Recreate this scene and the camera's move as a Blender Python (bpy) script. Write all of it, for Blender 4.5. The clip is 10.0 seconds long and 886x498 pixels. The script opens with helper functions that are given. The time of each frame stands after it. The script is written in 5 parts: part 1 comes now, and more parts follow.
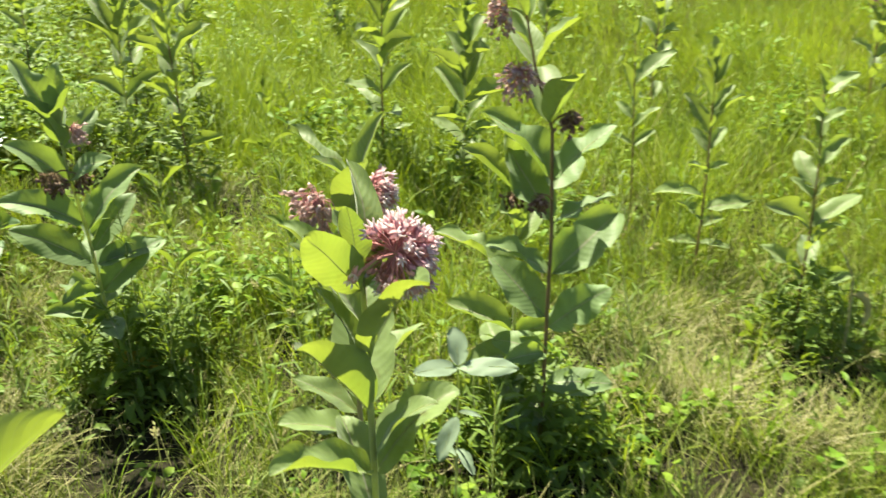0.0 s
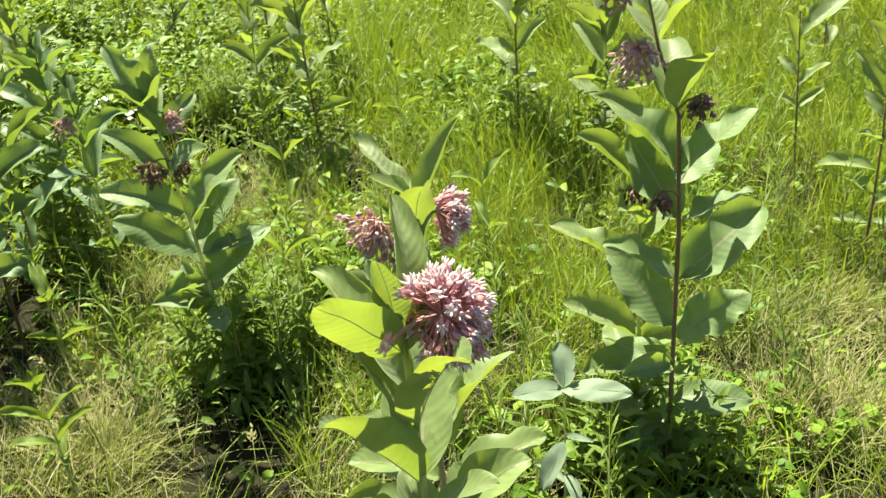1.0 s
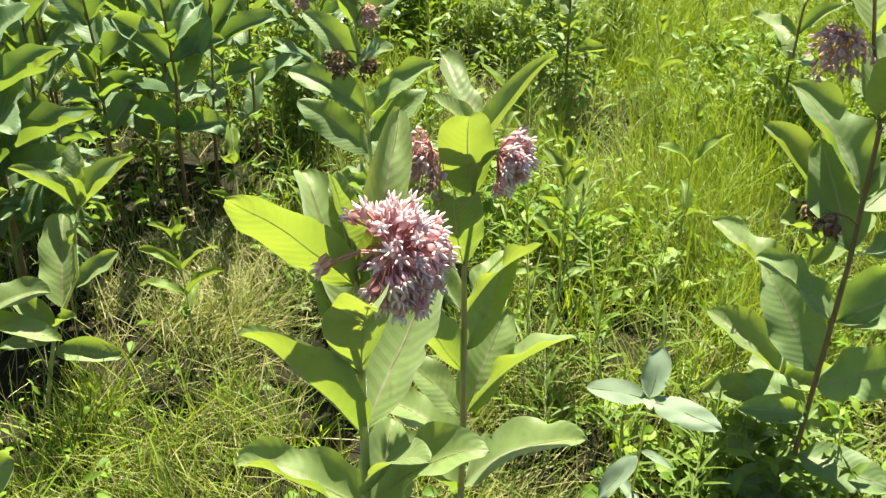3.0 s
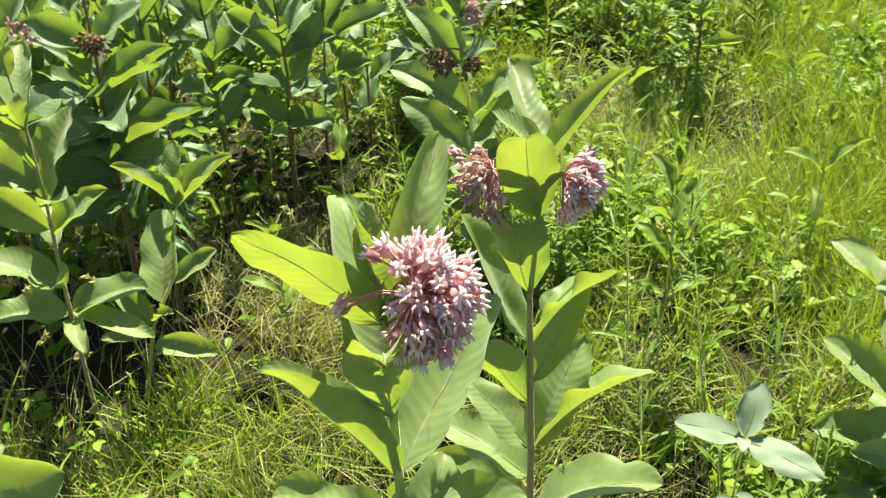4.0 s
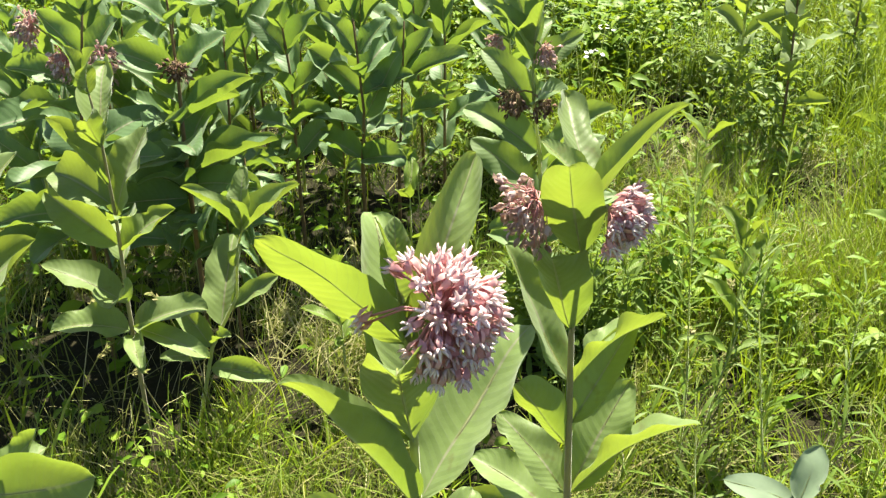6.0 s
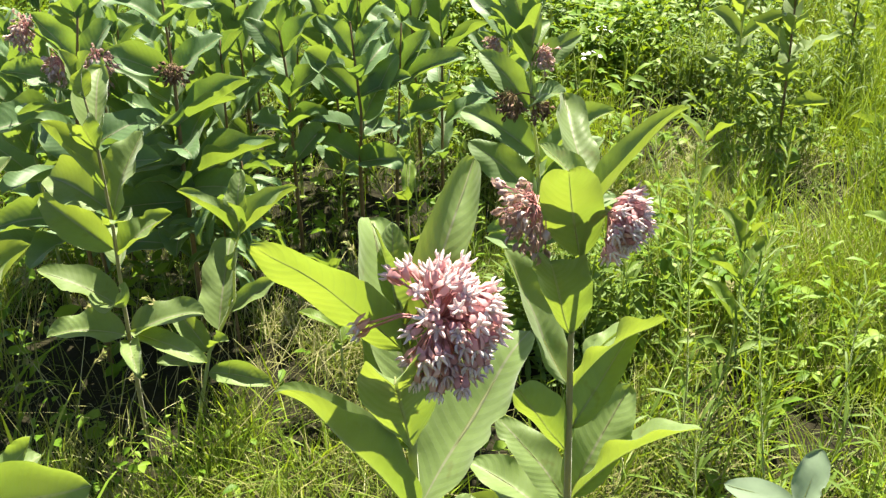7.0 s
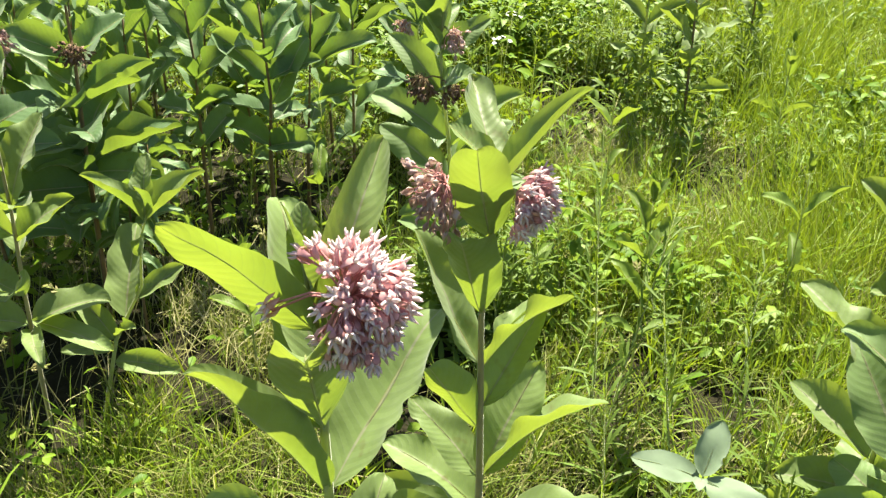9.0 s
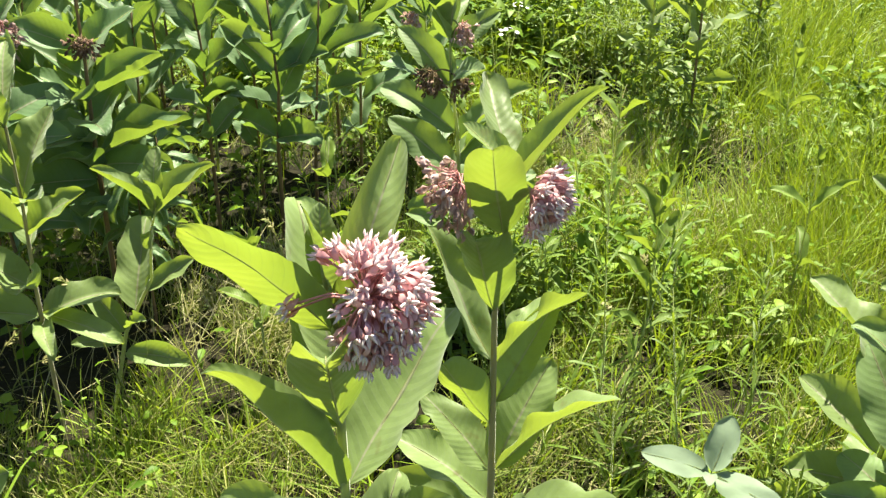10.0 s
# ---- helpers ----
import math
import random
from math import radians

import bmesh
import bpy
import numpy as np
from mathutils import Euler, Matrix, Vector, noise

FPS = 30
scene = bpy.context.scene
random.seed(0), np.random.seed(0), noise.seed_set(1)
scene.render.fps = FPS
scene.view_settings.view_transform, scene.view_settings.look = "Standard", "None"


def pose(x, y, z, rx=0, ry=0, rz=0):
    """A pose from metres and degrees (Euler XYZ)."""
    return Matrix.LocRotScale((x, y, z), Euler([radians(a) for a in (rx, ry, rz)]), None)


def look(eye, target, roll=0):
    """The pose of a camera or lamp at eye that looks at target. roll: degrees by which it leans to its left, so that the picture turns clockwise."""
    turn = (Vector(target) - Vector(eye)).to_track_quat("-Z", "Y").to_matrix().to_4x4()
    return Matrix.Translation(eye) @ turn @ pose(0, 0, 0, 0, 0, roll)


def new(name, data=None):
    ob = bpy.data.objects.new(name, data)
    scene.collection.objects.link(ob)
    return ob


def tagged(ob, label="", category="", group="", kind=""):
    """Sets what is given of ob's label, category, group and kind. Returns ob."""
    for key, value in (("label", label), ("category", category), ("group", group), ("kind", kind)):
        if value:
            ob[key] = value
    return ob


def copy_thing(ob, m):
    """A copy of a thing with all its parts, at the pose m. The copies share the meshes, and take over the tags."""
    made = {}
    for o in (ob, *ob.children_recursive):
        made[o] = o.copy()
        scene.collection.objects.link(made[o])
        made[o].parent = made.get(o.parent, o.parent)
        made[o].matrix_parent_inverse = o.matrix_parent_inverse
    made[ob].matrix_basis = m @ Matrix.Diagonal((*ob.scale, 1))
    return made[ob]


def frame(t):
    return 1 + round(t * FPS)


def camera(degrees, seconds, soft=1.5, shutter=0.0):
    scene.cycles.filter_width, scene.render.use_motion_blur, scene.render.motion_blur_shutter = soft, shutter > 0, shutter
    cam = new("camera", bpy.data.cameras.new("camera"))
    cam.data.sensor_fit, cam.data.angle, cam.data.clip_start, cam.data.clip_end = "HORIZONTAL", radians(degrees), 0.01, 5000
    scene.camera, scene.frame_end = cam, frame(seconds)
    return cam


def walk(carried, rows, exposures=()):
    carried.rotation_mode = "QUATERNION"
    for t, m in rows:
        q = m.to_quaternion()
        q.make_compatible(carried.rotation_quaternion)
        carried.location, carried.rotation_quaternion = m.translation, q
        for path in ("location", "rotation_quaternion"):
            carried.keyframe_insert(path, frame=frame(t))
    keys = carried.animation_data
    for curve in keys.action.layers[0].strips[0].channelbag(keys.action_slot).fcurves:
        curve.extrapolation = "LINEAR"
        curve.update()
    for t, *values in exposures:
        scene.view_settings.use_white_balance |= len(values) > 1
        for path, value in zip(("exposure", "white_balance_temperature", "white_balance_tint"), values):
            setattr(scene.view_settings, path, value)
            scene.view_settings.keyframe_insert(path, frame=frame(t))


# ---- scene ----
cam = camera(50.3, 10.0, soft=1.35, shutter=0.3)
PATH = [
    (0, (0.009, -0.083, 1.197), (-0.002, 1.727, 0.346), -0.3),
    (0.5, (0.064, 0.083, 1.197), (-0.196, 1.855, 0.308), -2.9),
    (1, (0.102, 0.129, 1.21), (-0.262, 1.849, 0.256), -5.3),
    (1.5, (0.157, 0.169, 1.21), (-0.387, 1.806, 0.198), -1.9),
    (2, (0.241, 0.224, 1.186), (-0.491, 1.768, 0.146), -0.9),
    (2.2, (0.26, 0.234, 1.179), (-0.513, 1.752, 0.132), -0.2),
    (3.3, (0.306, 0.32, 1.133), (-0.657, 1.767, 0.144), 0.0),
    (3.5, (0.311, 0.328, 1.135), (-0.7, 1.76, 0.172), -1.2),
    (4, (0.316, 0.409, 1.139), (-0.815, 1.682, 0.089), -2.2),
    (4.5, (0.35, 0.45, 1.134), (-0.891, 1.628, 0.099), -1.1),
    (5, (0.35, 0.435, 1.121), (-0.967, 1.567, 0.131), -1.0),
    (5.5, (0.347, 0.432, 1.115), (-0.95, 1.617, 0.158), -1.1),
    (7, (0.336, 0.439, 1.112), (-0.953, 1.639, 0.164), -1.5),
    (7.5, (0.34, 0.44, 1.112), (-0.925, 1.661, 0.158), -0.7),
    (8, (0.35, 0.445, 1.109), (-0.83, 1.742, 0.148), 0.7),
    (8.5, (0.349, 0.447, 1.109), (-0.802, 1.765, 0.141), 0.9),
    (9, (0.342, 0.437, 1.109), (-0.806, 1.753, 0.134), 0.8),
    (9.5, (0.334, 0.433, 1.11), (-0.831, 1.725, 0.123), 0.7),
    (10, (0.334, 0.431, 1.118), (-0.811, 1.734, 0.122), 0.8),
]
walk(cam, [(t, look(eye, target, roll)) for t, eye, target, roll in PATH], [(0, 2.02), (1.2, 2.05), (3.0, 2.12), (10, 2.12)])


# ---- world, sun ----
SUN_AZ, SUN_EL = 118.0, 57.0          # where the sun stands: degrees from +x towards +y, and above the horizon
world = bpy.data.worlds.new("sky")
scene.world = world
world.use_nodes = True
wn = world.node_tree.nodes
sky = wn.new("ShaderNodeTexSky")
sky.sky_type = "NISHITA"
sky.sun_disc = False
sky.sun_elevation = radians(SUN_EL)
sky.sun_rotation = radians(90 - SUN_AZ)
wn["Background"].inputs["Strength"].default_value = 0.05
world.node_tree.links.new(sky.outputs["Color"], wn["Background"].inputs["Color"])
sun_data = bpy.data.lights.new("sun", "SUN")
sun_data.energy, sun_data.angle, sun_data.color = 5.0, radians(0.6), (1.0, 0.965, 0.76)
sun_dir = Vector((math.cos(radians(SUN_EL)) * math.cos(radians(SUN_AZ)), math.cos(radians(SUN_EL)) * math.sin(radians(SUN_AZ)), math.sin(radians(SUN_EL))))
new("sun", sun_data).matrix_world = look(sun_dir * 20, (0, 0, 0))


# ---- materials ----
def nodes_of(name):
    m = bpy.data.materials.new(name)
    m.use_nodes = True
    m.node_tree.nodes.clear()
    return m, m.node_tree.nodes, m.node_tree.links


def ramp(n, stops):
    r = n.new("ShaderNodeValToRGB")
    while len(r.color_ramp.elements) < len(stops):
        r.color_ramp.elements.new(0.5)
    for e, (p, c) in zip(r.color_ramp.elements, stops):
        e.position, e.color = p, (*c, 1)
    return r


def mix_rgb(n, k, fac, a, b, how="MIX"):
    m = n.new("ShaderNodeMix")
    m.data_type, m.blend_type = "RGBA", how
    for sock, v in ((m.inputs[0], fac), (m.inputs[6], a), (m.inputs[7], b)):
        if hasattr(v, "links"):
            k.new(v, sock)
        elif isinstance(v, tuple):
            sock.default_value = (*v, 1)
        else:
            sock.default_value = v
    return m.outputs[2]


def maths(n, k, how, a, b=0.0):
    m = n.new("ShaderNodeMath")
    m.operation = how
    for sock, v in ((m.inputs[0], a), (m.inputs[1], b)):
        if hasattr(v, "links"):
            k.new(v, sock)
        else:
            sock.default_value = v
    return m.outputs[0]


REFLECT = 0.55      # what the swatches below are scaled by


def dim(c):
    return tuple(v * REFLECT for v in c)


def leafy(name, colour, through_colour, share, rough=0.5, sheen=0.0, variants=None, island=False, veins=False, spread=0.25, scale=60, spec=0.14, plain=False):
    """A leaf's surface: reflecting above, letting light through; colour varies from piece to piece and within each."""
    if not plain:
        colour, through_colour = dim(colour), dim(through_colour)
        variants = [(p, dim(c)) for p, c in variants] if variants else None
    m, n, k = nodes_of(name)
    out = n.new("ShaderNodeOutputMaterial")
    rnd = n.new("ShaderNodeNewGeometry").outputs["Random Per Island"] if island else n.new("ShaderNodeObjectInfo").outputs["Random"]
    co = n.new("ShaderNodeTexCoord")
    tex = n.new("ShaderNodeTexNoise")
    tex.inputs["Scale"].default_value, tex.inputs["Detail"].default_value = scale, 4
    k.new(co.outputs["Object"], tex.inputs["Vector"])
    big = n.new("ShaderNodeTexNoise")
    big.inputs["Scale"].default_value, big.inputs["Detail"].default_value = scale / 6, 2
    k.new(co.outputs["Object"], big.inputs["Vector"])
    tone = maths(n, k, "ADD", maths(n, k, "MULTIPLY", rnd, 0.6), maths(n, k, "MULTIPLY", big.outputs["Fac"], 0.4))
    variants = variants or [(0.0, tuple(c * (1 - spread) for c in colour)), (0.5, colour), (1.0, tuple(c * (1 + spread) for c in colour))]
    base = ramp(n, variants)
    k.new(tone, base.inputs[0])
    col = base.outputs[0]
    col = mix_rgb(n, k, 0.35, col, ramp_out(n, k, tex.outputs["Fac"], [(0.3, (0.62, 0.62, 0.62)), (0.7, (1.25, 1.25, 1.25))]), "MULTIPLY")
    thr = mix_rgb(n, k, 0.6, through_colour, mix_rgb(n, k, 1.0, through_colour, ramp_out(n, k, tone, [(0.1, (0.6, 0.65, 0.6)), (0.9, (1.3, 1.25, 1.2))]), "MULTIPLY"))
    bump_in = tex.outputs["Fac"]
    if veins:
        uv = n.new("ShaderNodeUVMap")
        sep = n.new("ShaderNodeSeparateXYZ")
        k.new(uv.outputs[0], sep.inputs[0])
        v = maths(n, k, "ABSOLUTE", sep.outputs["Y"])
        # side veins run out and forward from the midrib, bowing towards the tip
        bow = maths(n, k, "ADD", maths(n, k, "MULTIPLY", v, 0.09), maths(n, k, "MULTIPLY", maths(n, k, "MULTIPLY", v, v), 0.07))
        w = maths(n, k, "FRACT", maths(n, k, "MULTIPLY", maths(n, k, "SUBTRACT", maths(n, k, "ADD", sep.outputs["X"], maths(n, k, "MULTIPLY", big.outputs["Fac"], 0.10)), bow), 14.0))
        side = ramp_out(n, k, w, [(0.0, (1, 1, 1)), (0.09, (0, 0, 0)), (0.91, (0, 0, 0)), (1.0, (1, 1, 1))])
        quilt = maths(n, k, "ABSOLUTE", maths(n, k, "SUBTRACT", w, 0.5))
        net = n.new("ShaderNodeTexVoronoi")
        net.feature = "DISTANCE_TO_EDGE"
        net.inputs["Scale"].default_value = 330
        k.new(co.outputs["Object"], net.inputs["Vector"])
        mesh_lines = ramp_out(n, k, net.outputs["Distance"], [(0.0, (1, 1, 1)), (0.10, (0, 0, 0))])
        mid = ramp_out(n, k, v, [(0.022, (1, 1, 1)), (0.055, (0, 0, 0))])
        col = mix_rgb(n, k, maths(n, k, "MULTIPLY", side, 0.20), col, dim((0.40, 0.46, 0.26)))
        col = mix_rgb(n, k, maths(n, k, "MULTIPLY", mesh_lines, 0.16), col, dim((0.40, 0.46, 0.26)))
        col = mix_rgb(n, k, maths(n, k, "MULTIPLY", mid, 0.75), col, dim((0.56, 0.52, 0.36)))
        edge = ramp_out(n, k, v, [(0.95, (0, 0, 0)), (1.0, (1, 1, 1))])
        col = mix_rgb(n, k, maths(n, k, "MULTIPLY", edge, 0.5), col, dim((0.50, 0.52, 0.26)))
        thr = mix_rgb(n, k, maths(n, k, "MULTIPLY", side, 0.45), thr, dim((0.26, 0.36, 0.05)))
        thr = mix_rgb(n, k, maths(n, k, "MULTIPLY", mesh_lines, 0.18), thr, dim((0.26, 0.36, 0.05)))
        thr = mix_rgb(n, k, 0.5, thr, ramp_out(n, k, big.outputs["Fac"], [(0.35, dim((0.30, 0.44, 0.05))), (0.65, dim((0.54, 0.62, 0.07)))]))
        thr = mix_rgb(n, k, maths(n, k, "MULTIPLY", mid, 0.5), thr, dim((0.34, 0.42, 0.09)))
        # a few chewed and rusty blotches
        spot = n.new("ShaderNodeTexNoise")
        spot.inputs["Scale"].default_value, spot.inputs["Detail"].default_value = 34, 3
        k.new(co.outputs["Object"], spot.inputs["Vector"])
        sp = ramp_out(n, k, spot.outputs["Fac"], [(0.70, (0, 0, 0)), (0.75, (1, 1, 1))])
        col = mix_rgb(n, k, maths(n, k, "MULTIPLY", sp, 0.45), col, dim((0.20, 0.15, 0.05)))
        bump_in = maths(n, k, "ADD", maths(n, k, "MULTIPLY", tex.outputs["Fac"], 0.30), maths(n, k, "SUBTRACT", maths(n, k, "MULTIPLY", big.outputs["Fac"], 1.0), maths(n, k, "MULTIPLY", quilt, -0.20)))
    bump = n.new("ShaderNodeBump")
    bump.inputs["Strength"].default_value, bump.inputs["Distance"].default_value = (0.7, 0.0030) if veins else (0.35, 0.0012)
    k.new(bump_in, bump.inputs["Height"])
    p = n.new("ShaderNodeBsdfPrincipled")
    k.new(col, p.inputs["Base Color"])
    p.inputs["Roughness"].default_value = rough
    p.inputs["Specular IOR Level"].default_value = spec
    p.inputs["Sheen Weight"].default_value = sheen
    p.inputs["Sheen Roughness"].default_value = 0.4
    k.new(bump.outputs[0], p.inputs["Normal"])
    tr = n.new("ShaderNodeBsdfTranslucent")
    k.new(thr, tr.inputs["Color"])
    k.new(bump.outputs[0], tr.inputs["Normal"])
    mx = n.new("ShaderNodeMixShader")
    mx.inputs[0].default_value = share
    k.new(p.outputs[0], mx.inputs[1])
    k.new(tr.outputs[0], mx.inputs[2])
    k.new(mx.outputs[0], out.inputs[0])
    return m


def ramp_out(n, k, sock, stops):
    r = ramp(n, stops)
    k.new(sock, r.inputs[0])
    return r.outputs[0]


LEAF = leafy("milkweed_leaf", (0.315, 0.435, 0.135), (0.45, 0.58, 0.040), 0.42, rough=0.52, sheen=0.25, spec=0.30, veins=True, spread=0.22)
# a slightly darker LEAF, with backlit shade mixed into the green
LEAF_HALF_SHADED = leafy("half_shaded_milkweed_leaf", (0.255, 0.385, 0.135), (0.38, 0.57, 0.040), 0.39, rough=0.55, sheen=0.25, spec=0.26, veins=True, spread=0.22)
# LEAF again, darker and bluer: the group's shade is in the colour
LEAF_SHADED = leafy("shade_toned_milkweed_leaf", (0.185, 0.330, 0.125), (0.31, 0.52, 0.040), 0.37, rough=0.52, sheen=0.2, spec=0.32, veins=True, spread=0.22)
SEEDLING = leafy("seedling_leaf", (0.32, 0.42, 0.27), (0.36, 0.50, 0.10), 0.28, rough=0.6, sheen=0.3, spec=0.15, spread=0.1)
GRASS = leafy("grass_blade", (0.17, 0.27, 0.04), (0.54, 0.68, 0.03), 0.40, rough=0.45, island=True, scale=9,
              variants=[(0.15, (0.17, 0.30, 0.02)), (0.45, (0.33, 0.49, 0.036)), (0.70, (0.44, 0.58, 0.06)), (0.86, (0.58, 0.56, 0.17))])
STRAW = leafy("dry_grass", (0.45, 0.38, 0.20), (0.40, 0.38, 0.08), 0.2, rough=0.6, island=True, scale=20,
              variants=[(0.1, (0.13, 0.22, 0.02)), (0.45, (0.24, 0.31, 0.05)), (0.66, (0.38, 0.35, 0.13)), (0.9, (0.50, 0.44, 0.22))])
TANGLE = leafy("grass_thatch", (0.18, 0.26, 0.04), (0.36, 0.44, 0.04), 0.30, rough=0.5, island=True, scale=12,
               variants=[(0.15, (0.09, 0.17, 0.012)), (0.42, (0.21, 0.31, 0.03)), (0.62, (0.38, 0.40, 0.10)), (0.85, (0.62, 0.56, 0.28))])
PALE_STRAW = leafy("pale_dry_grass", (0.45, 0.40, 0.2), (0.50, 0.46, 0.14), 0.25, rough=0.6, island=True, scale=20,
                   variants=[(0.12, (0.34, 0.37, 0.09)), (0.45, (0.58, 0.54, 0.23)), (0.88, (0.84, 0.76, 0.48))])
HERB = leafy("herb_leaf", (0.13, 0.23, 0.03), (0.38, 0.52, 0.02), 0.34, rough=0.5, island=True, scale=40,
             variants=[(0.15, (0.11, 0.23, 0.015)), (0.5, (0.21, 0.37, 0.027)), (0.88, (0.38, 0.52, 0.055))])
GOLDENROD = leafy("goldenrod_leaf", (0.205, 0.315, 0.055), (0.43, 0.58, 0.035), 0.35, rough=0.5, island=True, scale=40)
FRESH = leafy("fresh_sprout_leaf", (0.24, 0.36, 0.06), (0.42, 0.56, 0.04), 0.36, rough=0.5, veins=True, spread=0.15)
YELLOW = leafy("yellowed_leaf", (0.55, 0.42, 0.05), (0.6, 0.45, 0.03), 0.35, rough=0.5, spread=0.2)
STEM = leafy("milkweed_stem", (0.68, 0.74, 0.30), (0.85, 0.95, 0.30), 0.48, rough=0.6, sheen=0.4, spread=0.15)
STEM_DARK = leafy("dark_stem", (0.33, 0.22, 0.11), (0.2, 0.15, 0.05), 0.06, rough=0.6, spread=0.25)
STEM_RUDDY = leafy("ruddy_stem", (0.56, 0.48, 0.22), (0.4, 0.36, 0.10), 0.2, rough=0.6, sheen=0.3, spread=0.2)
RIB = leafy("leaf_midrib", (0.62, 0.62, 0.36), (0.62, 0.70, 0.20), 0.5, rough=0.6, spread=0.1)
PETAL = leafy("floret_petal", (0.52, 0.22, 0.27), (0.55, 0.26, 0.28), 0.38, rough=0.6, sheen=0.2,
              variants=[(0.1, (0.50, 0.21, 0.23)), (0.5, (0.64, 0.34, 0.35)), (0.9, (0.75, 0.49, 0.48))], scale=200, plain=True)
HOOD = leafy("floret_hood", (0.82, 0.66, 0.70), (0.7, 0.55, 0.57), 0.38, rough=0.5, sheen=0.1,
             variants=[(0.1, (0.68, 0.44, 0.46)), (0.5, (0.84, 0.70, 0.70)), (0.9, (0.90, 0.84, 0.83))], scale=200, plain=True)
PEDICEL = leafy("pedicel", (0.50, 0.22, 0.22), (0.4, 0.2, 0.15), 0.15, rough=0.6, spread=0.2, scale=200, plain=True)
FADED = leafy("faded_floret", (0.40, 0.24, 0.20), (0.6, 0.4, 0.32), 0.35, rough=0.8, island=True, scale=150,
              variants=[(0.1, (0.27, 0.17, 0.16)), (0.5, (0.46, 0.32, 0.31)), (0.9, (0.72, 0.59, 0.57))], plain=True)
WITHERED = leafy("withered_floret", (0.10, 0.06, 0.04), (0.1, 0.06, 0.03), 0.1, rough=0.9, island=True, scale=150,
                 variants=[(0.1, (0.16, 0.085, 0.06)), (0.5, (0.32, 0.19, 0.13)), (0.9, (0.56, 0.38, 0.27))])
WHITE = leafy("white_petal", (0.82, 0.82, 0.78), (0.7, 0.7, 0.6), 0.2, rough=0.6, spread=0.05, plain=True)


def soil():
    m, n, k = nodes_of("meadow_soil")
    out, p = n.new("ShaderNodeOutputMaterial"), n.new("ShaderNodeBsdfPrincipled")
    co = n.new("ShaderNodeTexCoord")
    a, b = n.new("ShaderNodeTexNoise"), n.new("ShaderNodeTexNoise")
    a.inputs["Scale"].default_value, a.inputs["Detail"].default_value = 1.6, 5
    b.inputs["Scale"].default_value, b.inputs["Detail"].default_value = 45, 6
    for t in (a, b):
        k.new(co.outputs["Object"], t.inputs["Vector"])
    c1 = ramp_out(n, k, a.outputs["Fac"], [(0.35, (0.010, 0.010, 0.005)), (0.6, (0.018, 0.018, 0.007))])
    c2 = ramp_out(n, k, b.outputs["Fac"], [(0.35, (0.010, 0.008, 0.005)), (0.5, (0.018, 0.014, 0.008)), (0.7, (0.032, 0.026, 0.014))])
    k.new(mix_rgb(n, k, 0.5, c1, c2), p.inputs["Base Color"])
    p.inputs["Roughness"].default_value = 0.95
    p.inputs["Specular IOR Level"].default_value = 0.1
    bump = n.new("ShaderNodeBump")
    bump.inputs["Strength"].default_value, bump.inputs["Distance"].default_value = 0.8, 0.01
    k.new(b.outputs["Fac"], bump.inputs["Height"])
    k.new(bump.outputs[0], p.inputs["Normal"])
    k.new(p.outputs[0], out.inputs[0])
    return m


SOIL = soil()


# ---- mesh helpers ----
def mesh_ob(name, verts, faces, mats, parent=None, uvs=None, face_mats=None, smooth=True, data=None):
    if data is None:
        data = bpy.data.meshes.new(name)
        data.from_pydata([tuple(v) for v in verts], [], faces)
        for m in mats:
            data.materials.append(m)
        if face_mats is not None:
            data.polygons.foreach_set("material_index", face_mats)
        if uvs is not None:
            layer = data.uv_layers.new(name="UVMap")
            flat = np.array([uvs[l.vertex_index] for l in data.loops], dtype=np.float32)
            layer.data.foreach_set("uv", flat.ravel())
        if smooth:
            data.polygons.foreach_set("use_smooth", [True] * len(data.polygons))
        data.update()
    ob = new(name, data)
    ob.parent = parent
    return ob


def tube(points, radii, sides=7):
    """Verts and faces of a tapered tube through points, closed at its end."""
    pts = [Vector(p) for p in points]
    verts, faces = [], []
    for i, p in enumerate(pts):
        d = (pts[min(i + 1, len(pts) - 1)] - pts[max(i - 1, 0)]).normalized()
        s = d.cross(Vector((0.31, 0.87, 0.12)))
        s = s.normalized() if s.length > 1e-4 else Vector((1, 0, 0))
        u = d.cross(s)
        for j in range(sides):
            a = 2 * math.pi * j / sides
            verts.append(p + radii[i] * (math.cos(a) * s + math.sin(a) * u))
    for i in range(len(pts) - 1):
        for j in range(sides):
            q = (j + 1) % sides
            faces.append((i * sides + j, i * sides + q, (i + 1) * sides + q, (i + 1) * sides + j))
    faces.append(tuple(range((len(pts) - 1) * sides, len(pts) * sides)))
    return verts, faces


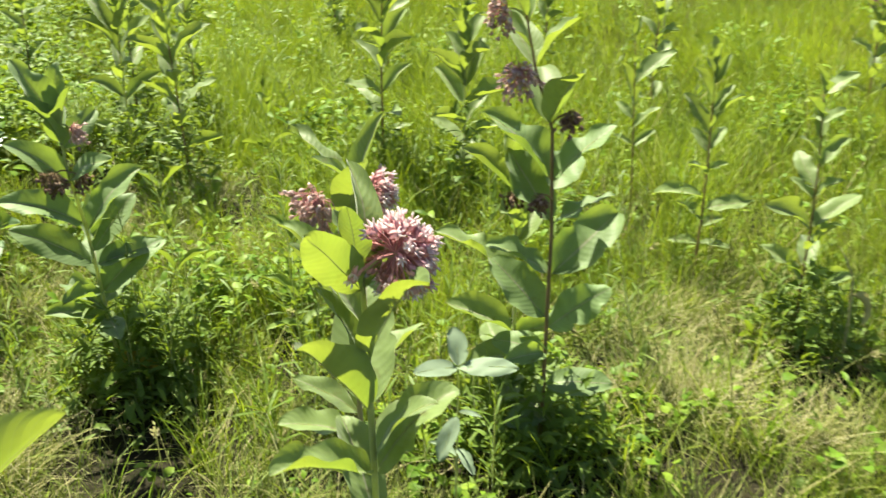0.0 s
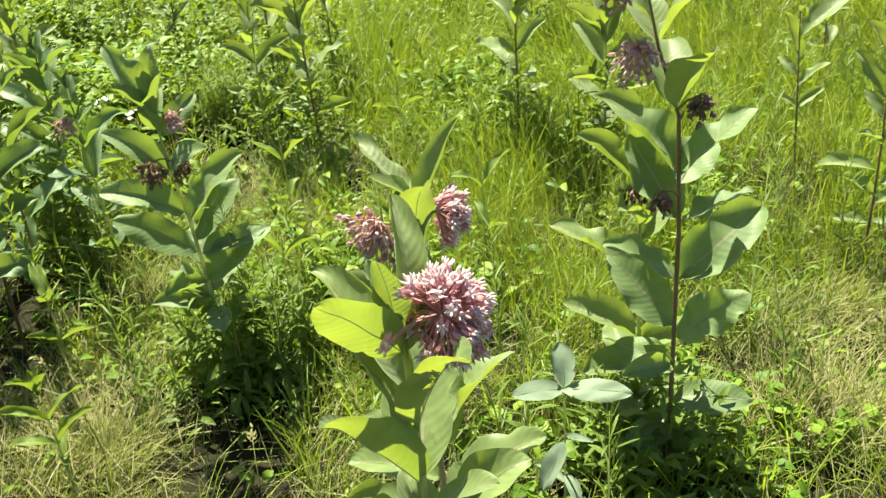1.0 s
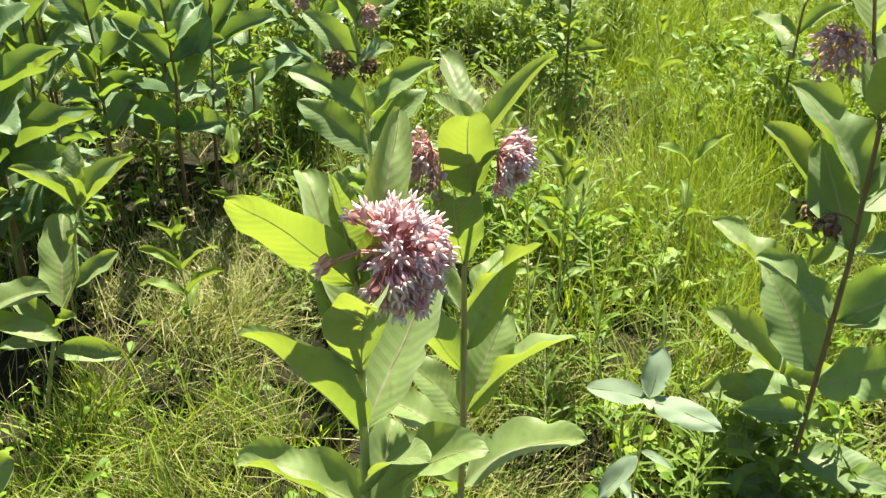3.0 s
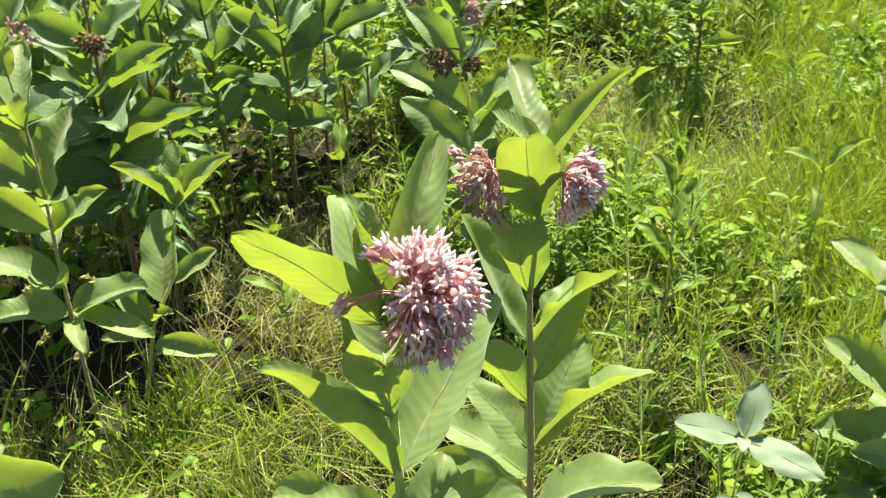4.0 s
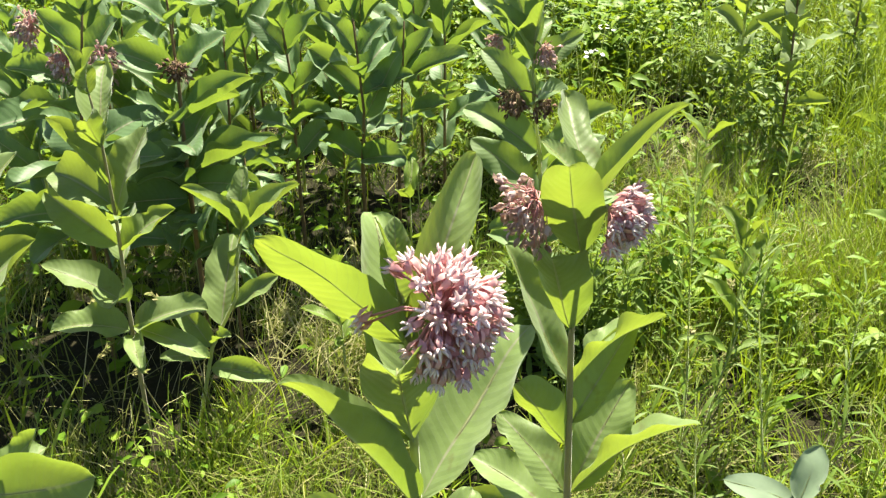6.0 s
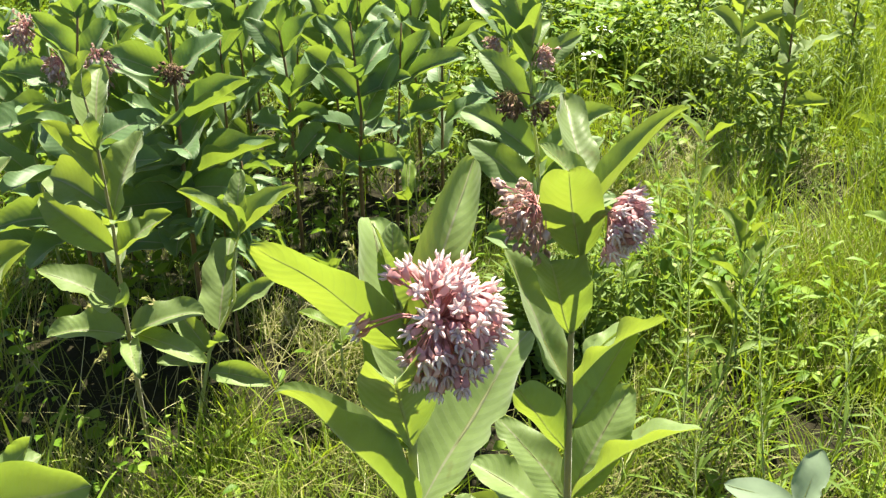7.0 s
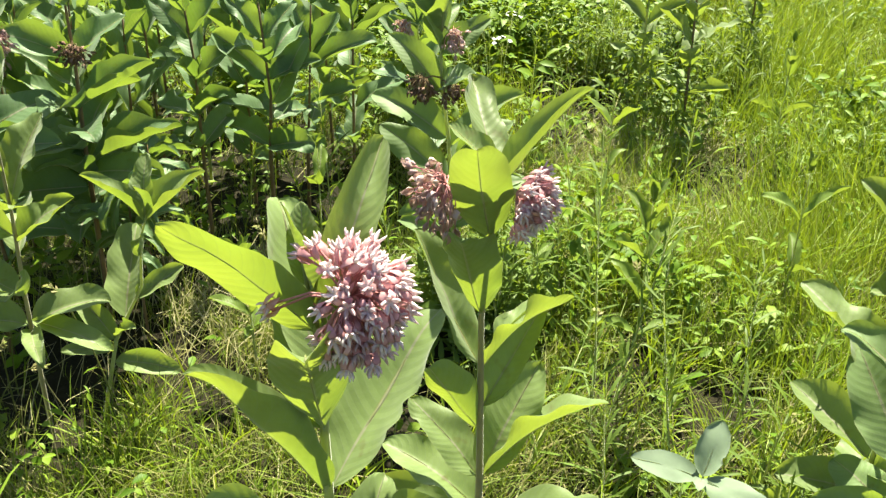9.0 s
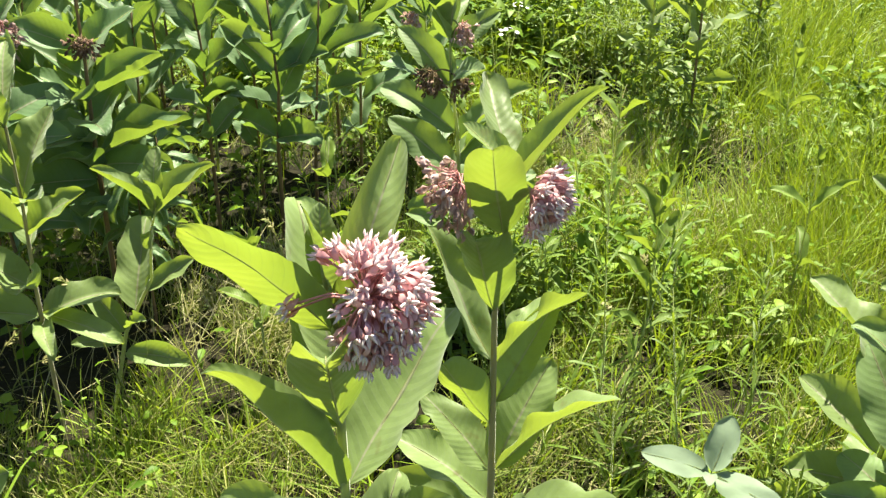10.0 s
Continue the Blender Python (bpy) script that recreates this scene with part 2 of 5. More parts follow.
def leaf_shape(L, W, bend=-30.0, fold=0.28, wave=0.05, curl=0.0, seed=0, petiole=0.05, blunt=0.55, nu=14, nv=4, hook=None):
    """A milkweed leaf whose base is at the origin and whose chord runs L along +x, its upper face up.
    bend: degrees by which it turns from base to tip (minus: arches over); fold: rise of each half;
    wave: ripple of the margin; curl: rolling in of the margin."""
    rng = random.Random(seed)
    ph1, ph2, fr = rng.uniform(0, 6.3), rng.uniform(0, 6.3), rng.uniform(6, 10)
    bows = [rng.uniform(-1, 1) for _ in range(6)]
    skew = rng.uniform(-0.06, 0.06)
    nib = [(rng.uniform(0.25, 0.9), rng.choice((-1, 1)), rng.uniform(0.02, 0.045), rng.uniform(0.08, 0.3)) for _ in range(rng.choice((0, 0, 1, 2)))]
    lobes = [rng.uniform(0, 6.3) for _ in range(4)]
    hook = rng.choice((0, 8, 16, 34)) * rng.choice((1, 1, -0.6)) if hook is None else hook
    verts, faces, uvs, mats = [], [], [], []
    x = z = 0.0
    line = []
    for i in range(nu + 1):
        s = i / nu
        ang = radians(bend) * (s - 0.5) - radians(bend) * 0.12 * math.sin(2 * math.pi * s) - radians(hook) * max(0.0, (s - 0.78) / 0.22)
        line.append((x, z, ang))
        x += math.cos(ang) / nu
        z += math.sin(ang) / nu
    ex, ez = line[-1][0], line[-1][1]
    k, turn = 1 / math.hypot(ex, ez), -math.atan2(ez, ex)
    c, sn = math.cos(turn) * k * L, math.sin(turn) * k * L
    for i, (px, pz, ang) in enumerate(line):
        s = i / nu
        cx, cz, a = px * c - pz * sn, px * sn + pz * c, ang + turn
        t = max(0.0, (s - petiole) / (1 - petiole))
        wd = 0.5 * W * (max(0.0, math.sin(math.pi * t ** 0.86)) ** blunt)
        wd = max(wd, 0.006 * L if s < 1 else 0.0)
        for j in range(-nv, nv + 1):
            v = j / nv
            av = abs(v)
            f = fold * (1 + 0.35 * bows[4] * (1 if v > 0 else -1))
            up = wd * f * (av ** 1.04) + wd * curl * av ** 3 + L * 0.012 * (bows[0] * math.sin(7 * s + 3 * v + bows[1] * 3) + 0.6 * bows[2] * math.sin(13 * s - 4 * v + bows[3] * 3))
            up += W * wave * (av ** 2.2) * (math.sin(fr * s + (ph1 if v > 0 else ph2)) + 0.4 * math.sin(2.3 * fr * s + ph2)) * min(1, 4 * s * (1 - s) + 0.2)
            up += W * wave * 0.55 * av ** 3 * math.sin(2.1 * fr * s + lobes[0 if v > 0 else 1]) * min(1, 5 * s * (1 - s))
            edge = 1 + 0.03 * math.sin(11 * s + lobes[2 if v > 0 else 3]) + 0.015 * math.sin(27 * s + lobes[0 if v > 0 else 1])
            for at, sd, half, deep in nib:
                if v * sd > 0:
                    edge -= deep * math.exp(-((s - at) / half) ** 2) * av ** 3
            y = wd * v * edge * (1 - 0.28 * f * av - 0.35 * abs(curl) * av ** 2) + skew * L * math.sin(math.pi * s) * 0.5
            verts.append((cx - math.sin(a) * up, y, cz + math.cos(a) * up))
            uvs.append((s, v))
    m = 2 * nv + 1
    for i in range(nu):
        for j in range(m - 1):
            faces.append((i * m + j, (i + 1) * m + j, (i + 1) * m + j + 1, i * m + j + 1))
            mats.append(0)
    # the midrib stands out below
    off = len(verts)
    for i, (px, pz, ang) in enumerate(line):
        s = i / nu
        cx, cz, a = px * c - pz * sn, px * sn + pz * c, ang + turn
        r = L * (0.0042 * (1 - s) + 0.0012)
        y0 = skew * L * math.sin(math.pi * s) * 0.5
        for dy, dz in ((-r, 0.0004), (0, -r * 0.9), (r, 0.0004)):
            verts.append((cx - math.sin(a) * dz, y0 + dy, cz + math.cos(a) * dz))
            uvs.append((s, 0))
    for i in range(nu):
        for j in range(2):
            faces.append((off + i * 3 + j, off + i * 3 + j + 1, off + i * 3 + j + 4, off + i * 3 + j + 3))
            mats.append(1)
    return verts, faces, uvs, mats


def leaf_pose(p, az, el, roll=0.0):
    a, e = radians(az), radians(el)
    x = Vector((math.cos(e) * math.cos(a), math.cos(e) * math.sin(a), math.sin(e)))
    y = Vector((-math.sin(a), math.cos(a), 0))
    z = x.cross(y)
    m = Matrix((x, y, z)).transposed().to_4x4()
    return Matrix.Translation(p) @ m @ Matrix.Rotation(radians(roll), 4, "X")


def stem_at(points, z):
    for (x0, y0, z0), (x1, y1, z1) in zip(points, points[1:]):
        if z <= z1:
            f = 0 if z1 == z0 else max(0.0, (z - z0) / (z1 - z0))
            return Vector((x0 + f * (x1 - x0), y0 + f * (y1 - y0), z))
    return Vector(points[-1])


def milkweed(points, rows, label, thick=0.0048, ratio=0.50, seed=0, open_to=(0, 0), mat=LEAF, dark=False, group="milkweed plants", name="milkweed_plant", fold=0.38, wave=0.078, fine=True):
    """A plant: points of its stem from the ground up, and its leaves: height, azimuth, elevation, length,
    bend, roll, relative width, fold, bend of the tip and rolling in of the margin. open_to: the blades turn their faces by so many degrees to the side 90 degrees right of the direction."""
    rng = random.Random(seed)
    base = Vector(points[0])
    plant = tagged(new(name), label, "wild plant" if name != "milkweed_plant" else "milkweed", group)
    plant.location = base
    pts = [Vector(p) - base for p in points]
    fine_pts = []
    for a, b in zip(pts, pts[1:]):
        for i in range(4):
            fine_pts.append(a.lerp(b, i / 4))
    fine_pts.append(pts[-1])
    n = len(fine_pts)
    v, f = tube(fine_pts, [thick * (1.0 - 0.62 * i / (n - 1)) for i in range(n)])
    mesh_ob("stem", v, f, [STEM_RUDDY if dark == "ruddy" else STEM_DARK if dark else STEM], plant)
    for i, row in enumerate(rows):
        z, az, el, L = row[:4]
        bend = row[4] if len(row) > 4 else rng.uniform(-45, -10)
        roll = row[5] if len(row) > 5 else rng.uniform(-14, 14)
        r = ratio * rng.uniform(0.92, 1.08)
        if len(row) > 6:
            r = 0.5 * row[6]
        else:
            roll += open_to[1] * math.cos(radians(az - open_to[0]))
        wide = fold * rng.uniform(0.6, 1.5)
        wide = row[7] if len(row) > 7 and row[7] is not None else wide
        hook = row[8] if len(row) > 8 else None
        ripple = wave * rng.uniform(0.6, 1.5)
        curl = rng.uniform(-0.15, 0.45)
        if len(row) > 9:
            curl = row[9]
            ripple *= 0.45
        v, f, uv, fm = leaf_shape(L, L * r, bend, wide, ripple, curl, seed * 100 + i, hook=hook,
                                  nu=28 if fine else 10, nv=6 if fine else 2)
        lf = mesh_ob("leaf", v, f, [mat, RIB], plant, uv, fm)
        lf.matrix_local = leaf_pose(stem_at([tuple(p) for p in pts], z - base.z), az, el, roll)
    return plant


def generic_rows(h, pairs, L, rng, z0=0.25, el=(25, 55)):
    """Opposite pairs of leaves, each pair turned by a right angle from the one below."""
    rows, az = [], rng.uniform(0, 180)
    for i in range(pairs):
        s = i / max(1, pairs - 1)
        z = h * (z0 + (1 - z0) * s ** 0.9)
        size = L * (0.85 + 0.3 * math.sin(math.pi * min(1, s * 0.9 + 0.1))) * (1 - 0.45 * max(0, s - 0.7) / 0.3)
        for k in (0, 180):
            rows.append((z + rng.uniform(-0.01, 0.01) * h, az + k + rng.uniform(-18, 18), el[0] + (el[1] - el[0]) * s + rng.uniform(-12, 12), size * rng.uniform(0.85, 1.1)))
        az += 90 + rng.uniform(-15, 15)
    rows.append((h, rng.uniform(0, 360), 75, L * 0.45))
    rows.append((h, rng.uniform(0, 360), 70, L * 0.40))
    return rows


# ---- flower heads ----
def floret_mesh():
    """One floret along +z: five petals bent back towards its stalk and a crown of five pale hoods."""
    verts, faces, fm = [], [], []
    for i in range(5):
        a = 2 * math.pi * i / 5
        ca, sa = math.cos(a), math.sin(a)
        o = len(verts)
        prof = [(0.0008, 0.0, 0.0008), (0.0034, 0.0004, 0.0019), (0.0048, -0.0034, 0.0023), (0.0044, -0.0092, 0.0003)]
        for r, z, w in prof:
            for s in (-1, 0, 1):
                rr = r + (0.0005 if s == 0 else 0)
                verts.append((rr * ca - s * w * sa, rr * sa + s * w * ca, z))
        for q in range(3):
            for s in range(2):
                faces.append((o + q * 3 + s, o + q * 3 + s + 1, o + q * 3 + s + 4, o + q * 3 + s + 3))
                fm.append(0)
        a += math.pi / 5
        ca, sa = math.cos(a), math.sin(a)
        o = len(verts)
        for r, z, w in ((0.0008, 0.0, 0.0008), (0.0028, 0.0012, 0.0014), (0.0044, 0.0034, 0.0012), (0.0050, 0.0062, 0.00025)):
            verts += [(r * ca - w * sa, r * sa + w * ca, z), ((r + w) * ca, (r + w) * sa, z), (r * ca + w * sa, r * sa - w * ca, z), ((r - w * 0.8) * ca, (r - w * 0.8) * sa, z)]
        for q in range(3):
            for s in range(4):
                t = (s + 1) % 4
                faces.append((o + q * 4 + s, o + q * 4 + t, o + q * 4 + 4 + t, o + q * 4 + 4 + s))
                fm.append(1)
        faces.append((o + 12, o + 13, o + 14, o + 15))
        fm.append(1)
    data = bpy.data.meshes.new("floret")
    data.from_pydata(verts, [], faces)
    data.materials.append(PETAL)
    data.materials.append(HOOD)
    data.polygons.foreach_set("material_index", fm)
    data.polygons.foreach_set("use_smooth", [True] * len(faces))
    return data


FLORET = floret_mesh()


def spread_dirs(count, axis, cone, rng):
    """Directions spread evenly round an axis, out to a half-angle in degrees."""
    axis = Vector(axis).normalized()
    q = Vector((0, 0, 1)).rotation_difference(axis)
    out = []
    for i in range(count):
        z = 1 - (1 - math.cos(radians(cone))) * (i + 0.5) / count
        a = i * 2.39996 + rng.uniform(-0.25, 0.25)
        r = math.sqrt(max(0, 1 - z * z))
        d = q @ Vector((r * math.cos(a), r * math.sin(a), z))
        out.append((d + Vector((rng.gauss(0, 0.09), rng.gauss(0, 0.09), rng.gauss(0, 0.09)))).normalized())
    return out


def umbel(plant, joint, hub, axis, count, reach, cone, seed, size=1.0, label="round pink milkweed flower head", stray=(), open_side=None):
    """A fresh flower head: its stalk from the stem, thin pedicels from one hub, and a floret on each."""
    rng = random.Random(seed)
    base = plant.location
    hub, joint = Vector(hub) - base, Vector(joint) - base
    sag = (hub + joint) / 2 + Vector((0, 0, 0.008))
    v, f = tube([joint, sag, hub], [0.0020, 0.0018, 0.0022], 6)
    head = tagged(mesh_ob("umbel", v, f, [STEM], plant), label)
    pv, pf = [], []
    dirs = [(d, reach * rng.uniform(0.70, 1.10)) for d in spread_dirs(count, axis, cone, rng)]
    if open_side is not None:      # few florets on this side, so that the stalks show
        gap = Vector(open_side).normalized()
        dirs = [(d, r) for d, r in dirs if d.dot(gap) < 0.55 or rng.random() < 0.4]
    dirs += [(Vector(d).normalized(), r) for d, r in stray]
    for d, r in dirs:
        end = hub + d * r + Vector((0, 0, -0.10 * r * r / reach))
        mid = hub + d * r * 0.5 + Vector((0, 0, 0.06 * r))
        o = len(pv)
        a, b = tube([hub, mid, end], [0.0009, 0.0008, 0.0010], 5)
        pv += a
        pf += [tuple(o + i for i in t) for t in b]
        fl = new("floret", FLORET)
        fl.parent = head
        out = (end - mid).normalized()
        fl.matrix_local = Matrix.Translation(end + out * 0.004) @ (Vector((0, 0, 1)).rotation_difference((out + Vector((rng.gauss(0, .3), rng.gauss(0, .3), rng.gauss(0, .3)))).normalized())).to_matrix().to_4x4() @ Matrix.Rotation(rng.uniform(0, 6.3), 4, "Z") @ Matrix.Scale(size * rng.uniform(0.88, 1.12), 4)
    mesh_ob("pedicel_spray", pv, pf, [PEDICEL], head)
    return head


def spent_umbel(plant, joint, hub, axis, count, reach, cone, seed, mat=WITHERED, label="withered brown flower head", droop=0.3):
    """A flower head that has gone over: limp pedicels with shrivelled florets, one mesh for each."""
    rng = random.Random(seed)
    base = plant.location
    hub, joint = Vector(hub) - base, Vector(joint) - base
    v, f = tube([joint, (hub + joint) / 2 + Vector((0, 0, 0.004)), hub], [0.0018, 0.0016, 0.0018], 5)
    head = tagged(mesh_ob("umbel", v, f, [STEM_DARK if mat is WITHERED else STEM], plant), label)
    pv, pf, sv, sf = [], [], [], []
    for d in spread_dirs(int(count * 1.5), axis, cone, rng):
        r = reach * rng.uniform(0.45, 1.05) * (0.8 if mat is WITHERED else 1)
        limp = 0.22 if mat is WITHERED else 0.12
        stray = Vector((rng.gauss(0, limp), rng.gauss(0, limp), rng.gauss(0, limp))) * r
        mid = hub + d * r * 0.55 + stray * 0.7 + Vector((0, 0, 0.02 * r))
        end = hub + d * r * rng.uniform(0.75, 1.0) - stray * 0.6 + Vector((0, 0, -droop * r * rng.uniform(0.4, 1.8)))
        a, b = tube([hub, mid, end], [0.0006, 0.0005, 0.0006], 4)
        o = len(pv)
        pv += a
        pf += [tuple(o + i for i in t) for t in b]
        along = ((end - mid).normalized() + Vector((rng.gauss(0, .25), rng.gauss(0, .25), rng.gauss(0, .25)))).normalized()
        q = Vector((0, 0, 1)).rotation_difference(along)
        for w in range(4):
            o = len(sv)
            ln, wd, a0 = rng.uniform(0.004, 0.011), rng.uniform(0.0008, 0.0030), rng.uniform(0, 6.3)
            out = Vector((math.cos(a0), math.sin(a0), 0))
            side = Vector((-math.sin(a0), math.cos(a0), 0))
            for r2, z, k in ((0.0004, -0.002, 0.4), (0.0020, 0.3 * ln, 1.0), (0.0012 + rng.uniform(0, .002), 0.7 * ln, 0.8), (0.0005, ln, 0.2)):
                sv += [end + q @ (out * r2 - side * wd * k + Vector((0, 0, z))), end + q @ (out * (r2 + wd * k) + Vector((0, 0, z))), end + q @ (out * r2 + side * wd * k + Vector((0, 0, z)))]
            for s in range(3):
                for j in range(2):
                    sf.append((o + s * 3 + j, o + s * 3 + j + 1, o + s * 3 + j + 4, o + s * 3 + j + 3))
    mesh_ob("pedicel_spray", pv, pf, [PEDICEL if mat is not WITHERED else STEM_DARK], head)
    mesh_ob("withered_crown", sv, sf, [mat], head)
    return head


# ---- ground ----
def height(x, y):
    return 0.03 * noise.noise(Vector((x * 0.9, y * 0.9, 0.3))) + 0.012 * noise.noise(Vector((x * 4, y * 4, 1.7))) - 0.015


def heights(xy):
    return np.array([height(x, y) for x, y in xy])


def make_ground():
    xs = sorted(set([-1500, -300, -80, -30, -14] + [-8 + 0.12 * i for i in range(134)] + [14, 30, 80, 300, 1500]))
    ys = sorted(set([-1500, -300, -80, -30, -10] + [-2 + 0.12 * i for i in range(100)] + [14, 20, 40, 90, 300, 1500]))
    verts = [(x, y, height(x, y) if abs(x) < 9 and -3 < y < 11 else -0.015) for y in ys for x in xs]
    w = len(xs)
    faces = [(j * w + i, j * w + i + 1, (j + 1) * w + i + 1, (j + 1) * w + i) for j in range(len(ys) - 1) for i in range(w - 1)]
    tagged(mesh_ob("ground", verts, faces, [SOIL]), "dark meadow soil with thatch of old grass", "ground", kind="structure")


make_ground()


# ---- the milkweeds round the path ----
def foot(x, y):
    return (x, y, height(x, y) - 0.004)


# the flowering plant close by
near = milkweed([foot(-0.070, 0.782), (-0.074, 0.786, 0.30), (-0.078, 0.789, 0.62), (-0.080, 0.789, 0.74), (-0.090, 0.790, 0.790)], [
    (0.738, -117, 47, 0.140, -14, 60, 0.74, 0.05, 0, 0.0), (0.690, 153, 44, 0.148, -20, 5, 0.78, 0.3, 45, 0.2), (0.768, -112, 78, 0.074, -10, 0, 1.0, 0.15, 0), (0.770, 144, 63, 0.061, -10, 0, 0.9),
    (0.735, 103, 52, 0.148, -40, 22, 0.56, 0.35, 12, 0.3), (0.589, 94, 35, 0.172, 0, -9, 0.97, 0.22, 20, 0.1), (0.652, -45, 53, 0.164, -10, 4, 0.78, 0.45, 55, 0.1), (0.587, -133, 52, 0.156, -8, 16, 0.80, 0.60, 25, 0.2),
    (0.650, 176, 60, 0.105, -15, 0, 0.9), (0.500, -157, 17, 0.125, -30, 0), (0.520, -9, 49, 0.115, -30, 0), (0.499, 23, 40, 0.140, -30, 8),
    (0.420, 115, 35, 0.150), (0.420, -70, 35, 0.140)],
    "tall green milkweed with a fresh pink flower head, rooted among grass", thick=0.0056, ratio=0.46, seed=11, fold=0.30, wave=0.075)
umbel(near, (-0.083, 0.789, 0.755), (-0.044, 0.787, 0.783), (0.66, 0.66, -0.18), 118, 0.0385, 116, 5, 1.08, open_side=(-0.12, -0.80, 0.48),
      stray=[((-0.75, -0.55, -0.12), 0.052), ((-0.70, -0.62, 0.02), 0.049), ((-0.45, -0.1, 0.75), 0.040), ((-0.5, -0.25, 0.6), 0.042), ((0.2, -0.9, 0.3), 0.030), ((0.3, -0.7, -0.5), 0.036)])

# its neighbour with two flower heads
twin = milkweed([foot(-0.112, 1.022), (-0.116, 1.025, 0.42), (-0.120, 1.023, 0.62), (-0.112, 1.030, 0.765)], [
    (0.765, 143, 27, 0.122, -10, 10, 0.72), (0.751, 62, 44, 0.122, -6, -8, 0.54, 0.6, 20, 0.3), (0.765, -165, 38, 0.064, -13, -6, 0.98), (0.700, -65, 62, 0.130, -19, 16, 0.95),
    (0.562, 186, 58, 0.150, 5, 11, 0.88), (0.621, -72, 62, 0.124, -12, 11, 1.08), (0.559, 66, 30, 0.118, -36, -45, 1.1), (0.421, 45, 36, 0.158, -25, -45, 0.95),
    (0.510, 82, 48, 0.126, -14, 20, 0.68, 0.35, 15, 0.2), (0.421, 92, 42, 0.138, -10, 20, 0.90), (0.420, 188, 37, 0.112, -12, -3, 0.96), (0.483, -108, 59, 0.118, -4, 50, 0.95),
    (0.377, 195, 21, 0.125, -22, 0, 1.0), (0.312, 23, 35, 0.172, -35, 0), (0.300, 205, 30, 0.150)],
    "green milkweed with two pink flower heads beside the nearer one", thick=0.0050, ratio=0.52, seed=23, wave=0.07, dark="ruddy")
spent_umbel(twin, (-0.116, 1.027, 0.735), (-0.150, 1.005, 0.755), (-0.45, -0.5, -0.35), 54, 0.040, 95, 31, FADED, "fading dusty-pink drooping flower head", 0.25)
umbel(twin, (-0.112, 1.030, 0.745), (-0.092, 1.030, 0.757), (0.85, 0.30, -0.25), 50, 0.030, 72, 33, 1.0, "small pink drooping flower head")

# the tall dark-stemmed plant with spent flower heads
tall = milkweed([foot(0.190, 1.475), (0.194, 1.475, 0.128), (0.196, 1.475, 0.50), (0.189, 1.476, 0.69), (0.157, 1.477, 0.795), (0.138, 1.477, 0.885)], [
    (0.595, 160, 40, 0.176, -25, -8, 1.05), (0.516, 140, 49, 0.158, -10, -20, 1.1), (0.595, 14, 39, 0.150, -21, 5, 1.00), (0.576, 65, 15, 0.130, -20, 0),
    (0.513, -6, 29, 0.124, -15, 4, 1.0), (0.409, 35, 28, 0.186, -27, 32, 1.12), (0.411, 174, 24, 0.132, -21, -4, 1.0), (0.318, 148, 38, 0.158, -14, -28, 1.10),
    (0.296, 10, 32, 0.145, -16, 44, 1.12), (0.172, 0, 0, 0.136, -22, 22, 1.10), (0.243, 149, -2, 0.115, -19, -30, 1.1), (0.243, -145, 9, 0.105, -15, -40, 1.0),
    (0.102, -140, 10, 0.100, -30, 0)],
    "tall milkweed with a dark stem and spent flower heads", thick=0.0047, ratio=0.60, seed=37, dark=True, mat=LEAF_HALF_SHADED, open_to=(0, 42), fold=0.2)
for r in ((0.800, 13, 46, 0.110, -25, -10), (0.700, -60, 52, 0.140, -35, 0), (0.830, 166, 30, 0.105, -40, 0), (0.870, 20, 60, 0.080, -20, 0),
          (0.800, 118, 30, 0.140, -30, 0), (0.700, 94, 30, 0.140, -25, 0), (0.885, 200, 30, 0.130, -60, 0)):
    v, f, uv, fm = leaf_shape(r[3], r[3] * 0.54, r[4], 0.35, 0.06, 0.1, int(r[1]))
    ob = mesh_ob("leaf", v, f, [LEAF, RIB], tall, uv, fm)
    pts = [(0.189, 1.476, 0.69), (0.157, 1.477, 0.795), (0.138, 1.477, 0.885)]
    ob.matrix_local = Matrix.Translation(-tall.location) @ leaf_pose(stem_at(pts, r[0]), r[1], r[2], r[5])
spent_umbel(tall, (0.160, 1.476, 0.785), (0.130, 1.460, 0.800), (-0.2, -0.4, -0.4), 60, 0.042, 110, 41, FADED, "faded pinkish-brown flower head", 0.3)
spent_umbel(tall, (0.187, 1.476, 0.700), (0.212, 1.470, 0.722), (0.4, -0.3, -0.5), 34, 0.036, 80, 42)
spent_umbel(tall, (0.195, 1.475, 0.560), (0.170, 1.430, 0.590), (-0.2, -0.4, -0.6), 22, 0.034, 60, 43)
spent_umbel(tall, (0.136, 1.477, 0.885), (0.105, 1.470, 0.900), (-0.6, -0.2, -0.2), 40, 0.036, 90, 44, FADED, "faded pinkish-brown flower head")

